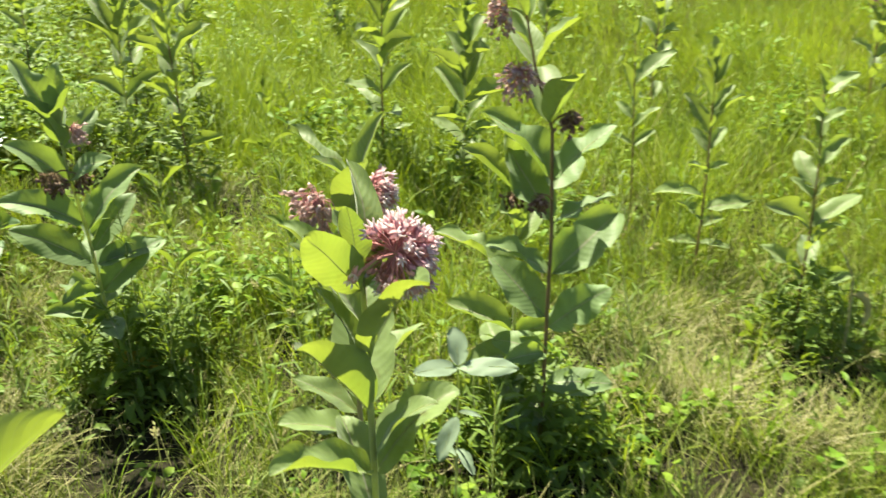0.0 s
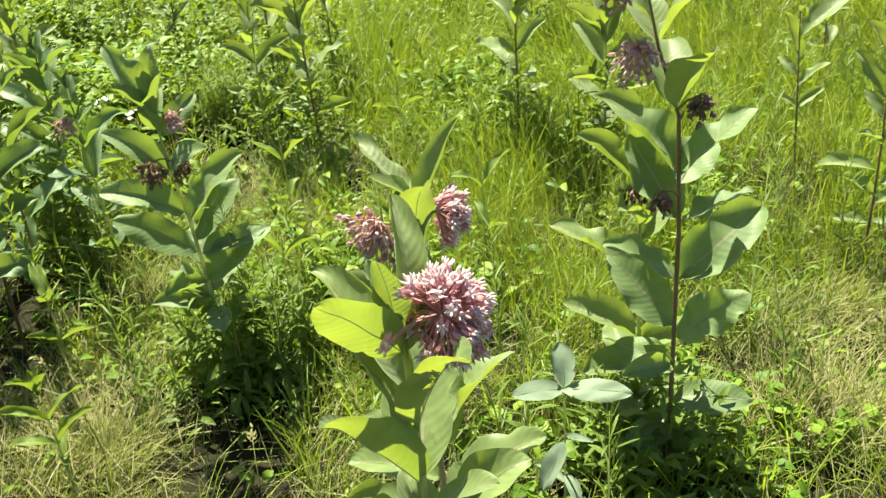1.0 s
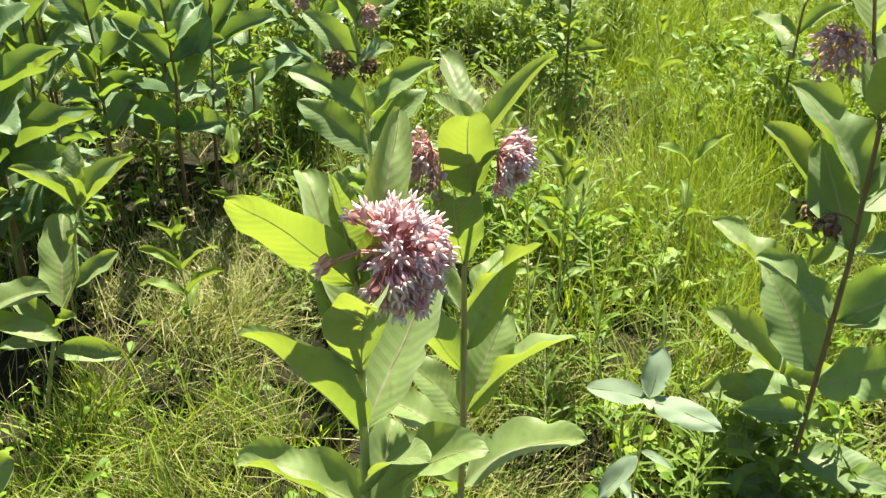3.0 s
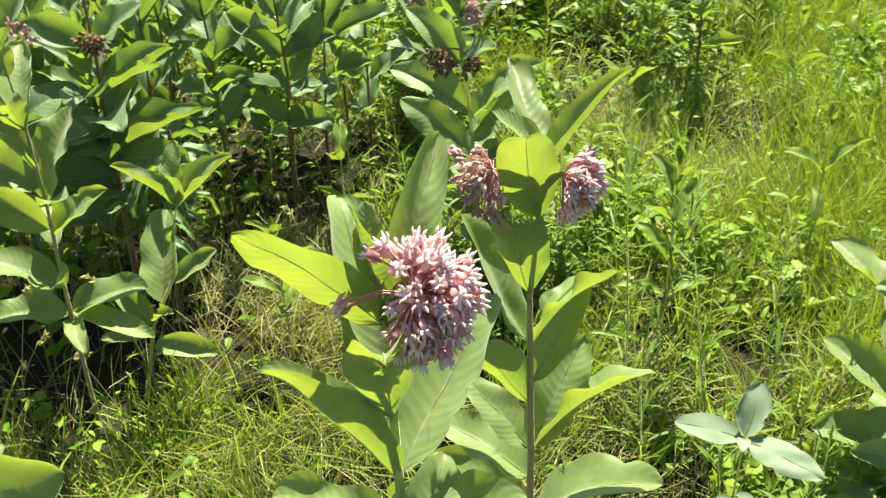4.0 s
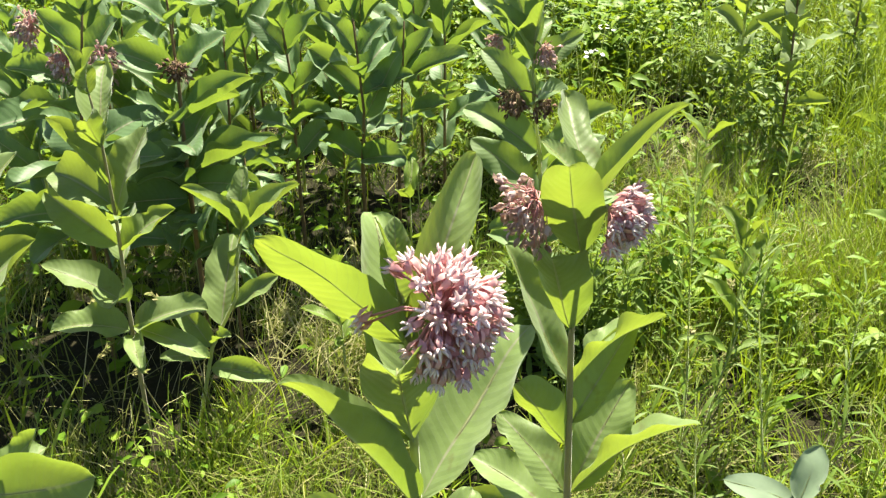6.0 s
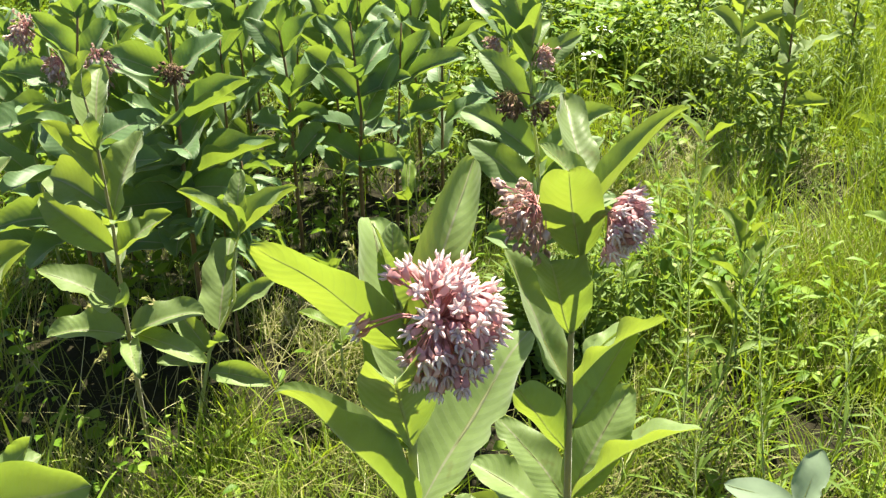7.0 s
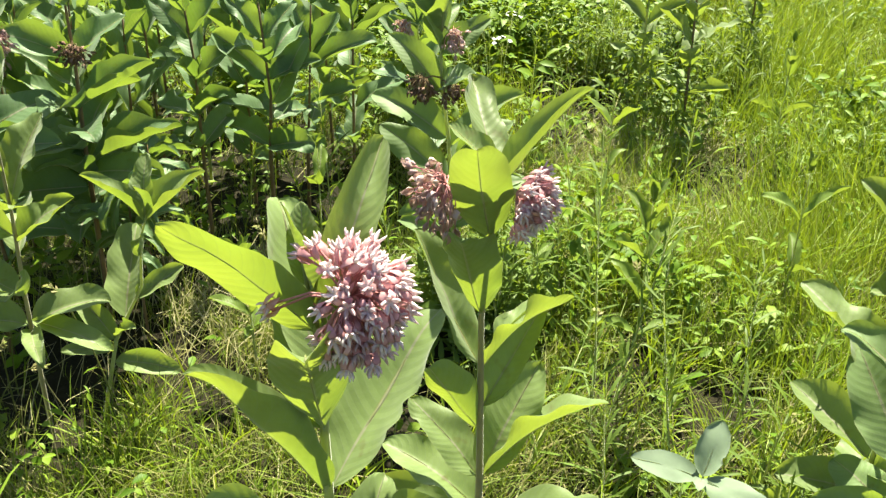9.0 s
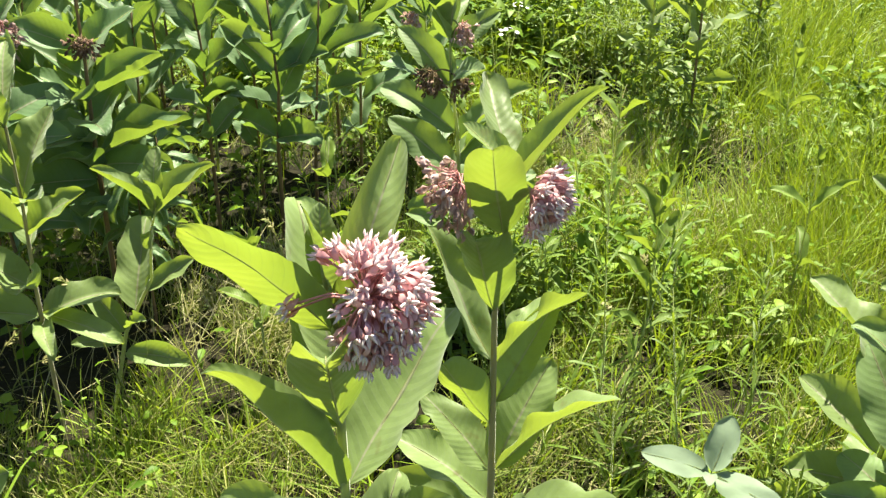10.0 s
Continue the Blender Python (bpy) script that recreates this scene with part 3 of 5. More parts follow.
slim = milkweed([foot(0.140, 1.550), (0.140, 1.550, 0.218), (0.138, 1.550, 0.47), (0.134, 1.550, 0.60)], [
    (0.549, 170, 37, 0.128, -15, -14, 1.05), (0.371, 166, 27, 0.177, -24, -6, 1.0), (0.248, 166, 18, 0.148, -17, -14, 1.05), (0.469, -111, 37, 0.120),
    (0.542, 10, 27, 0.080), (0.440, 60, 30, 0.120), (0.240, -20, 25, 0.120), (0.15, -100, 10, 0.14), (0.10, -55, 0, 0.13), (0.16, 110, 12, 0.15), (0.09, 175, 0, 0.13), (0.06, -120, -6, 0.12), (0.12, 40, 5, 0.14), (0.19, -140, 15, 0.13), (0.590, -100, 60, 0.08), (0.590, 100, 60, 0.08)],
    "slim milkweed growing close behind the tall one", thick=0.0042, ratio=0.54, seed=51, open_to=(0, 35))
spent_umbel(slim, (0.136, 1.550, 0.550), (0.128, 1.520, 0.560), (-0.1, -0.5, -0.6), 18, 0.030, 60, 52)

# the leaning plant with dark spent heads
leaning = milkweed([foot(-0.705, 1.692), (-0.719, 1.687, 0.166), (-0.732, 1.680, 0.43), (-0.745, 1.674, 0.53), (-0.750, 1.673, 0.66)], [
    (0.638, 183, 62, 0.147, -25, 0), (0.650, 79, 71, 0.112, -10, 0), (0.594, -125, 57, 0.135, -30, 0), (0.600, -32, 66, 0.135, -15, 0),
    (0.601, 107, 30, 0.110), (0.589, 60, 32, 0.110), (0.523, -16, 28, 0.120, -40, 0), (0.514, 195, 41, 0.147, -35, 0),
    (0.426, 203, 25, 0.168, -45, 0), (0.410, 42, 38, 0.174, -30, -20), (0.360, 55, 38, 0.154, -20, 0), (0.334, 197, 33, 0.180, -10, 0),
    (0.332, 29, 10, 0.140, -20, 0), (0.264, 30, 33, 0.172, -45, 0), (0.174, 29, 8, 0.120, -30, 0), (0.264, -110, 15, 0.120), (0.20, 190, 10, 0.13), (0.20, -60, 5, 0.12), (0.14, 120, 5, 0.13), (0.30, 110, 25, 0.14),
    # these, out of sight behind the stem, are added to thicken its shadow
    (0.38, 95, 15, 0.15), (0.24, 80, 10, 0.15), (0.50, 150, 25, 0.13), (0.22, 140, 5, 0.15)],
    "leaning milkweed with dark withered flower heads", thick=0.0052, ratio=0.45, seed=61, mat=LEAF_HALF_SHADED, open_to=(20, 38))
spent_umbel(leaning, (-0.745, 1.674, 0.545), (-0.758, 1.640, 0.550), (-0.2, -0.3, -0.6), 50, 0.042, 95, 62, WITHERED, "dark brown withered flower head", 0.4)
spent_umbel(leaning, (-0.746, 1.674, 0.540), (-0.725, 1.665, 0.540), (0.5, 0.1, -0.5), 24, 0.036, 70, 63)
spent_umbel(leaning, (-0.750, 1.673, 0.640), (-0.722, 1.668, 0.635), (0.6, 0, -0.2), 26, 0.034, 70, 64, FADED, "faded pinkish-brown flower head")

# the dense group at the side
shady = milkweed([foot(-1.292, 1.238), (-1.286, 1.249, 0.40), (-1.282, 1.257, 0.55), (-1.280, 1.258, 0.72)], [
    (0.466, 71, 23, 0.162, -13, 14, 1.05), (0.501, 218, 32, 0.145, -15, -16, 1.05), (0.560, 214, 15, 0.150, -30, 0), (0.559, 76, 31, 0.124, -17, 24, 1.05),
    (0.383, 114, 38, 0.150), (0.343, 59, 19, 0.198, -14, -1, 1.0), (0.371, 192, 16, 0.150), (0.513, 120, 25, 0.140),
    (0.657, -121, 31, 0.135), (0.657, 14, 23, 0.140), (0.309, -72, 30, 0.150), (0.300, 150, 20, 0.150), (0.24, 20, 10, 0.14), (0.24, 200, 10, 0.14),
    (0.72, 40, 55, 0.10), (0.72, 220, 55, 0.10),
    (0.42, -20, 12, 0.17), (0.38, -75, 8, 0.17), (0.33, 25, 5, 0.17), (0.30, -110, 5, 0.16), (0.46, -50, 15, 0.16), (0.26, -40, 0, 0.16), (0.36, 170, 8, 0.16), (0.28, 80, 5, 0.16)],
    "leafy milkweed with a brown withered flower head", thick=0.0056, ratio=0.54, seed=71, open_to=(40, 35), mat=LEAF_SHADED, dark=True)
spent_umbel(shady, (-1.282, 1.257, 0.560), (-1.262, 1.250, 0.590), (0.3, -0.4, -0.6), 40, 0.038, 90, 72)

pale = milkweed([foot(-1.010, 0.955), (-1.007, 0.963, 0.294), (-1.004, 0.971, 0.44), (-1.003, 0.973, 0.60), (-1.006, 0.970, 0.66)], [
    (0.449, 100, 56, 0.156, -31, 4, 1.05), (0.391, 64, 33, 0.115, -26, 22, 1.1), (0.401, 207, 32, 0.152, -29, -47, 0.97), (0.294, 230, 33, 0.150, -10, -10, 1.0),
    (0.474, 198, 15, 0.130), (0.505, 221, 55, 0.141, -3, -4, 0.97), (0.589, 143, 36, 0.142, -18, -2, 1.0), (0.570, -33, 45, 0.100),
    (0.250, 20, -6, 0.165, -8, 6, 0.62), (0.230, -20, 0, 0.120, -30, 0, 0.7), (0.370, 134, 10, 0.130), (0.449, -4, 25, 0.090), (0.294, -37, 28, 0.120), (0.24, 60, 10, 0.13), (0.24, 240, 10, 0.13), (0.655, 30, 70, 0.08), (0.655, 210, 70, 0.08)],
    "pale green leafy milkweed without flowers", thick=0.0042, ratio=0.56, seed=81, open_to=(40, 35), dark="ruddy")

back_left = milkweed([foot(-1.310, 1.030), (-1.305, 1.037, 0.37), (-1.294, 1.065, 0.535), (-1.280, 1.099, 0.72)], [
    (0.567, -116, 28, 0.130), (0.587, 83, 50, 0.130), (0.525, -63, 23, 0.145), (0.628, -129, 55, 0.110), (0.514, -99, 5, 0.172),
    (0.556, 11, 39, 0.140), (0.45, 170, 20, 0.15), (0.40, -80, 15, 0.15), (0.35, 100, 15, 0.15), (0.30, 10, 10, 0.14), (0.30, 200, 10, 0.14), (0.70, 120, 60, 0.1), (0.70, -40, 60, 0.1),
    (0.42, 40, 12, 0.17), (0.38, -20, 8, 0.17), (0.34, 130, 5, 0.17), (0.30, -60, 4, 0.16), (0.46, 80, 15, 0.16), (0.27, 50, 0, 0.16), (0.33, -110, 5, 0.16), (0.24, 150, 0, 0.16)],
    "milkweed with faded dusty-pink flower heads", thick=0.0052, ratio=0.52, seed=91, open_to=(40, 35), mat=LEAF_SHADED, dark=True)
for i, (hx, hy, hz, ax) in enumerate(((-1.285, 1.055, 0.640, (-0.3, -0.5, -0.4)), (-1.265, 1.110, 0.640, (0.6, -0.1, -0.3)), (-1.310, 1.020, 0.700, (-0.5, -0.5, 0.1)))):
    spent_umbel(back_left, (-1.288, 1.080, 0.62), (hx, hy, hz), ax, 46, 0.038, 90, 92 + i, FADED, "faded dusty-pink flower head")

sprout = milkweed([foot(-1.006, 1.050), (-0.989, 1.091, 0.152), (-0.965, 1.143, 0.25), (-0.960, 1.152, 0.34), (-0.952, 1.166, 0.385)], [
    (0.373, 228, 44, 0.128, -20, -1, 0.9), (0.376, 133, 56, 0.114, -21, -6, 0.85), (0.372, 79, 28, 0.132, -16, 3, 0.9), (0.380, -60, 70, 0.075),
    (0.308, -10, 57, 0.070), (0.187, 133, 38, 0.188, -15, 0, 0.95), (0.227, 73, 24, 0.100), (0.151, 197, 45, 0.115),
    (0.138, -114, 10, 0.090, -20, 0), (0.111, 42, -10, 0.120, -30, 0), (0.160, 6, 34, 0.070)],
    "young milkweed with a bent stem and upright tip leaves", thick=0.0042, ratio=0.46, seed=101, open_to=(40, 35))

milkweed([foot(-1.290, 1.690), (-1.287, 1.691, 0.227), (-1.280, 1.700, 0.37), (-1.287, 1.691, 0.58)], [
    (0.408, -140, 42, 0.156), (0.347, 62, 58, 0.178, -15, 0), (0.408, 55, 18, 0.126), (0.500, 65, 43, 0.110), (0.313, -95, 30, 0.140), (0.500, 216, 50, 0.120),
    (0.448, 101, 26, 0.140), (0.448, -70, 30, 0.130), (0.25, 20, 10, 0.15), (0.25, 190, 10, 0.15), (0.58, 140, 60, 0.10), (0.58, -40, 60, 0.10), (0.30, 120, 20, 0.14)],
    "milkweed in a dense group, green darkened for shade", thick=0.0056, ratio=0.54, seed=111, mat=LEAF_SHADED, open_to=(40, 35), dark=True)
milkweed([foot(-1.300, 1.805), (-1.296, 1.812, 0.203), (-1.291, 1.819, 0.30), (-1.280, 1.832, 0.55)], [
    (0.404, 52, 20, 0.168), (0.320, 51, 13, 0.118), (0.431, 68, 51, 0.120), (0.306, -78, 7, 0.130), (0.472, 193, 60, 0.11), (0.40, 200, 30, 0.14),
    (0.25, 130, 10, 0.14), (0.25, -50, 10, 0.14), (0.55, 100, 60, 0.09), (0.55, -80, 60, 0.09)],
    "milkweed in a dense group, green darkened for shade", thick=0.0050, ratio=0.50, seed=121, mat=LEAF_SHADED, open_to=(40, 35), dark=True)
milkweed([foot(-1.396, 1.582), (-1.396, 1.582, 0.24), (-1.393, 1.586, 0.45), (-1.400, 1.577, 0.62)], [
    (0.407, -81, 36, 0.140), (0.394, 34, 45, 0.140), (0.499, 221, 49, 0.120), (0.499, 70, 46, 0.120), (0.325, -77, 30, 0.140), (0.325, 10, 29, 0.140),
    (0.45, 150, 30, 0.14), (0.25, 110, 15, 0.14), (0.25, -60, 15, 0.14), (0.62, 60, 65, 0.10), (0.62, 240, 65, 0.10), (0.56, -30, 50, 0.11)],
    "milkweed in a dense group, green darkened for shade", thick=0.0052, ratio=0.52, seed=131, mat=LEAF_SHADED, open_to=(40, 35), dark=True)

edge = milkweed([foot(-0.880, 0.640), (-0.870, 0.650, 0.30), (-0.865, 0.660, 0.55), (-0.865, 0.660, 0.62)], [
    (0.520, 86, 44, 0.200, -17, -2, 1.10), (0.420, 70, 43, 0.193, -15, 10, 1.10), (0.320, 129, 1, 0.115, -36, -50, 1.02), (0.46, 170, 35, 0.15), (0.46, -10, 40, 0.13),
    (0.36, -100, 30, 0.15), (0.58, -90, 50, 0.12), (0.62, 120, 65, 0.09), (0.62, -60, 65, 0.09), (0.56, 10, 55, 0.10)],
    "broad-leaved milkweed at the edge of the group", thick=0.0052, ratio=0.56, seed=141)
low = milkweed([foot(-0.500, 0.560), (-0.495, 0.565, 0.25), (-0.490, 0.570, 0.44), (-0.490, 0.570, 0.50)], [
    (0.470, 44, 12, 0.130, -10, 62, 1.45, 0.12, 10, 0.3), (0.480, 72, 35, 0.085, 40, 30, 0.9, 0.3, -30), (0.40, 130, 10, 0.13), (0.38, -60, 30, 0.13), (0.34, 20, 15, 0.13), (0.50, -40, 65, 0.09), (0.34, 200, 20, 0.13)],
    "low broad-leaved milkweed beside the path", thick=0.0048, ratio=0.60, seed=151)

beside = milkweed([foot(-0.260, 0.110), (-0.250, 0.120, 0.50), (-0.235, 0.140, 0.90), (-0.230, 0.145, 0.96)], [
    (0.900, 57, 22, 0.154, -10, -72, 0.8, 0.25, 10, 0.2), (0.88, 140, 40, 0.13), (0.88, -40, 30, 0.12), (0.78, 90, 30, 0.14), (0.78, -90, 30, 0.14), (0.66, 0, 25, 0.14), (0.66, 180, 25, 0.15),
    (0.52, 90, 20, 0.15), (0.52, 270, 20, 0.15), (0.95, 200, 60, 0.09)],
    "tall milkweed standing beside the start of the path", thick=0.0052, ratio=0.54, seed=161)

# upright plants in the grass on the open side
milkweed([foot(0.849, 1.920), (0.851, 1.920, 0.104), (0.849, 1.920, 0.312), (0.843, 1.920, 0.465), (0.826, 1.920, 0.632)], [
    (0.624, -152, 59, 0.083), (0.624, 14, 28, 0.092), (0.567, -152, 45, 0.092), (0.557, 24, 17, 0.076), (0.563, 114, -10, 0.044), (0.462, -162, 47, 0.094), (0.455, 33, 31, 0.107),
    (0.382, 149, 34, 0.071), (0.385, -52, 42, 0.086), (0.305, -163, 30, 0.154), (0.305, 25, 23, 0.156), (0.247, -54, 50, 0.116), (0.165, 164, 39, 0.136), (0.142, 9, 13, 0.136), (0.088, -160, 25, 0.127),
    (0.096, -39, 4, 0.079), (0.52, 80, 50, 0.09), (0.40, 100, 30, 0.12), (0.20, 70, 15, 0.13)],
    "upright milkweed with a thin dark stem and pale leaves", thick=0.0042, ratio=0.44, seed=171, open_to=(0, 30), dark=True)
milkweed([foot(0.685, 2.250), (0.690, 2.250, 0.167), (0.690, 2.250, 0.329), (0.683, 2.250, 0.512), (0.680, 2.250, 0.616)], [
    (0.556, 180, 68, 0.078), (0.556, 27, 59, 0.086), (0.498, 180, 62, 0.119), (0.483, 33, 40, 0.096), (0.422, 158, 53, 0.130), (0.437, -23, 52, 0.124), (0.376, 127, 40, 0.082), (0.384, 44, 32, 0.085), (0.313, -144, 30, 0.099),
    (0.321, -44, 33, 0.069), (0.249, 158, -5, 0.136), (0.217, 12, 6, 0.149), (0.184, -151, 37, 0.128), (0.167, 41, -3, 0.106), (0.117, -21, -2, 0.083), (0.117, 159, -3, 0.083), (0.610, 100, 70, 0.07), (0.610, -80, 70, 0.06)],
    "milkweed with narrow pale leaves standing in tall grass", thick=0.0040, ratio=0.40, seed=172, open_to=(0, 30), dark=True)
milkweed([foot(0.595, 2.700), (0.581, 2.700, 0.255), (0.562, 2.700, 0.590)], [
    (0.553, 180, 61, 0.057), (0.502, -89, 30, 0.063), (0.363, 180, 71, 0.144), (0.434, 17, 34, 0.165), (0.328, 134, 29, 0.080), (0.292, -15, 45, 0.109), (0.237, 164, 23, 0.078), (0.237, 28, 26, 0.094), (0.580, 30, 70, 0.06)],
    "slender milkweed standing in tall grass", thick=0.0036, ratio=0.40, seed=173, open_to=(0, 30), dark=True)

# ---- milkweeds farther off ----
far = random.Random(77)
FAR_SPOTS = [(-0.21, 2.93, 0.78, 6), (-1.07, 2.98, 0.72, 6), (-0.86, 2.90, 0.70, 6), (0.80, 3.50, 0.66, 5), 
             (0.06, 2.80, 0.62, 6), (-1.62, 2.55, 0.66, 6), (-1.90, 2.85, 0.70, 6), (-1.20, 3.45, 0.66, 6), (-1.00, 3.60, 0.60, 5),
             (-1.75, 1.55, 0.66, 7), (-1.62, 1.25, 0.70, 7), (-1.95, 1.85, 0.66, 6), (-1.60, 1.95, 0.62, 6), (-1.48, 1.78, 0.64, 7), (-1.36, 2.02, 0.60, 7), (-1.16, 2.08, 0.56, 6), (-1.62, 1.62, 0.66, 8), (-1.70, 1.80, 0.66, 8), (-1.55, 2.12, 0.62, 8), (-1.78, 2.10, 0.64, 8), (-1.40, 2.30, 0.58, 7), (-1.85, 1.40, 0.66, 8), (-2.05, 1.60, 0.66, 8), (-1.48, 1.42, 0.60, 8), (-2.00, 2.02, 0.62, 7), (-2.30, 1.85, 0.62, 7), (-2.30, 1.55, 0.68, 6), (-2.15, 2.30, 0.62, 6),
             (-0.25, 3.95, 0.66, 5), (1.10, 4.70, 0.66, 5), (0.45, 4.30, 0.62, 5), (-1.80, 3.90, 0.62, 5), (-2.60, 3.10, 0.66, 5), (1.70, 3.60, 0.60, 5), (-0.60, 5.00, 0.6, 5), (-1.62, 1.08, 0.60, 8), (-1.78, 1.20, 0.62, 8), (-1.38, 1.28, 0.54, 8),
             # these and the three before are added inside the group to cast shade
             (-1.42, 1.42, 0.58, 7), (-1.52, 1.27, 0.60, 7), (-1.44, 1.12, 0.52, 6), (-1.62, 1.42, 0.62, 7)]
for i, (x, y, h, pairs) in enumerate(FAR_SPOTS):
    top = (x + far.uniform(-0.03, 0.03), y + far.uniform(-0.03, 0.03), h)
    bx, by, bz = foot(x, y)
    p = milkweed([(bx, by, bz), ((x + top[0]) / 2 + far.uniform(-0.01, 0.01), (y + top[1]) / 2, h / 2), top], generic_rows(h, pairs + (3 if y > 2.2 else 0), far.uniform(0.110, 0.150) * (1.15 if x < -1.1 and y < 2.4 else 1), far, 0.22),
                 "milkweed standing in the grass, no flowers" if i % 3 else "milkweed in the grass with a spent flower head", thick=0.0048, ratio=0.42, seed=200 + i, mat=LEAF_SHADED if x < -1.1 and y < 2.4 else LEAF, open_to=(0, 25), fold=0.4, dark=far.random() < 0.6, fine=y < 2.3)
    if i % 3 == 0:
        a = far.uniform(0, 6.3)
        spent_umbel(p, (top[0], top[1], h * 0.86), (top[0] + 0.03 * math.cos(a), top[1] + 0.03 * math.sin(a), h * 0.88), (math.cos(a), math.sin(a), -0.4), 30, 0.034, 85, 300 + i, FADED if i % 2 else WITHERED)

# a bushy herb with limp leaves in the shade of the group
bush = random.Random(88)
for bx, by, h in ((-1.15, 1.24, 0.36), (-1.26, 1.36, 0.36)):
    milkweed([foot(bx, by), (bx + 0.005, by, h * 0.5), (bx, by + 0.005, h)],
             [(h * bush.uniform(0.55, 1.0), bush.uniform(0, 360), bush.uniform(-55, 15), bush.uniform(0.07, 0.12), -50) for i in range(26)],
             "bushy herb with limp narrow leaves, darkened for shade", thick=0.0034, ratio=0.30, seed=int(by * 100), mat=LEAF_SHADED, group="shade herbs", name="shade_herb", dark=True)

# small bright sprouts
for i, (x, y, h, L) in enumerate(((-0.79, 2.36, 0.33, 0.09), (-1.09, 1.66, 0.31, 0.085), (-0.31, 1.70, 0.43, 0.10), (-0.60, 2.95, 0.36, 0.10), (-0.60, 1.79, 0.36, 0.09), (-0.22, 2.15, 0.36, 0.09))):
    bx, by, bz = foot(x, y)
    milkweed([(bx, by, bz), (x + 0.005, y, h * 0.5), (x, y + 0.005, h)], generic_rows(h, 3 if h < 0.4 else 5, L, far, 0.4, (20, 60)), "small bright green milkweed sprout in the grass", thick=0.0028, ratio=0.36, seed=400 + i, mat=FRESH, group="milkweed sprouts", name="milkweed_sprout")

milkweed([foot(-0.880, 1.305), (-0.882, 1.303, 0.15), (-0.885, 1.301, 0.262)], [
    (0.262, 60, 72, 0.058), (0.262, 235, 48, 0.070), (0.262, -10, 58, 0.064), (0.262, 140, 62, 0.050), (0.205, 210, 30, 0.088), (0.205, 30, 34, 0.090), (0.235, -60, 40, 0.045),
    (0.150, 35, 36, 0.092), (0.150, 215, 22, 0.084), (0.120, 120, 20, 0.07), (0.120, -50, 15, 0.06)],
    "small bright green milkweed sprout over pale thatch", thick=0.0030, ratio=0.36, seed=411, mat=FRESH, group="milkweed sprouts", name="milkweed_sprout")

# the grey-green seedling with four smooth leaves
seedling = milkweed([foot(0.020, 1.262), (0.024, 1.262, 0.2), (0.026, 1.262, 0.345)], [
    (0.345, 100, 40, 0.074, -15, 0, 1.15), (0.345, 205, 8, 0.084, -20, -15, 0.95), (0.345, -5, 2, 0.100, -20, 18, 0.9), (0.345, -70, 20, 0.040, -20, 0),
    (0.250, -125, -50, 0.085, -10, 0), (0.255, 20, -25, 0.050, -10, 0), (0.18, -60, -20, 0.06), (0.16, 150, 10, 0.06)],
    "grey-green seedling with smooth pale leaves", thick=0.0026, ratio=0.44, seed=501, mat=SEEDLING, group="seedlings", name="seedling", fold=0.12, wave=0.02)

# a yellowed lower leaf on the leaning plant, and one below it
for z, az, el, L in ((0.10, -20, -8, 0.095), (0.13, -50, -25, 0.06)):
    v, f, uv, fm = leaf_shape(L, L * 0.45, -30, 0.3, 0.06, 0.3, int(L * 1000))
    ob = tagged(mesh_ob("leaf", v, f, [YELLOW, RIB], leaning, uv, fm), "yellowed lower leaf")
    ob.matrix_local = Matrix.Translation(-leaning.location) @ leaf_pose(Vector((-0.712, 1.690, z)), az, el, 10)


# white wildflowers among the herbs
def wildflower(seed, h):
    rng = random.Random(seed)
    plant = tagged(new("white_wildflower"), "small white wildflower among green herbs", "wildflower", "white wildflowers")
    v, f = tube([(0, 0, -0.01), (0.01, 0, h * 0.5), (0, 0.01, h)], [0.0014, 0.0011, 0.0008], 5)
    mesh_ob("stem", v, f, [STEM], plant)
    for i in range(5):
        a, r = rng.uniform(0, 6.3), rng.uniform(0.008, 0.035)
        verts, faces = [(0, 0, 0.002)], []
        for j in range(14):
            b2 = 2 * math.pi * j / 14
            rad = 0.008 if j % 2 else 0.0055
            verts.append((rad * math.cos(b2), rad * math.sin(b2), 0.001 * (j % 3)))
            faces.append((0, j + 1, (j + 1) % 14 + 1))
        fl = mesh_ob("blossom", verts, faces, [WHITE], plant)
        fl.matrix_local = pose(r * math.cos(a), r * math.sin(a) + 0.01, h + rng.uniform(-0.02, 0.01), rng.uniform(-25, 25), rng.uniform(-25, 25), 0)
        v, f = tube([(0, 0.008, h * 0.85), (r * 0.6 * math.cos(a), r * 0.6 * math.sin(a) + 0.01, h * 0.95), (r * math.cos(a), r * math.sin(a) + 0.01, h - 0.012)], [0.0008, 0.0006, 0.0005], 4)
        mesh_ob("flower_stalk", v, f, [STEM], plant)
    return plant


wfr = random.Random(3)
flower = wildflower(1, 0.32)
for i, (x, y) in enumerate(((-1.53, 2.62), (-1.50, 2.48), (-1.42, 2.66), (-1.60, 2.50), (-1.35, 2.42), (-1.47, 2.78), (-1.66, 2.72), (-1.30, 2.60))):
    m = pose(x, y, height(x, y), wfr.uniform(-6, 6), wfr.uniform(-6, 6), wfr.uniform(0, 360))
    if i == 0:
        flower.matrix_basis = m
    else:
        copy_thing(flower, m)


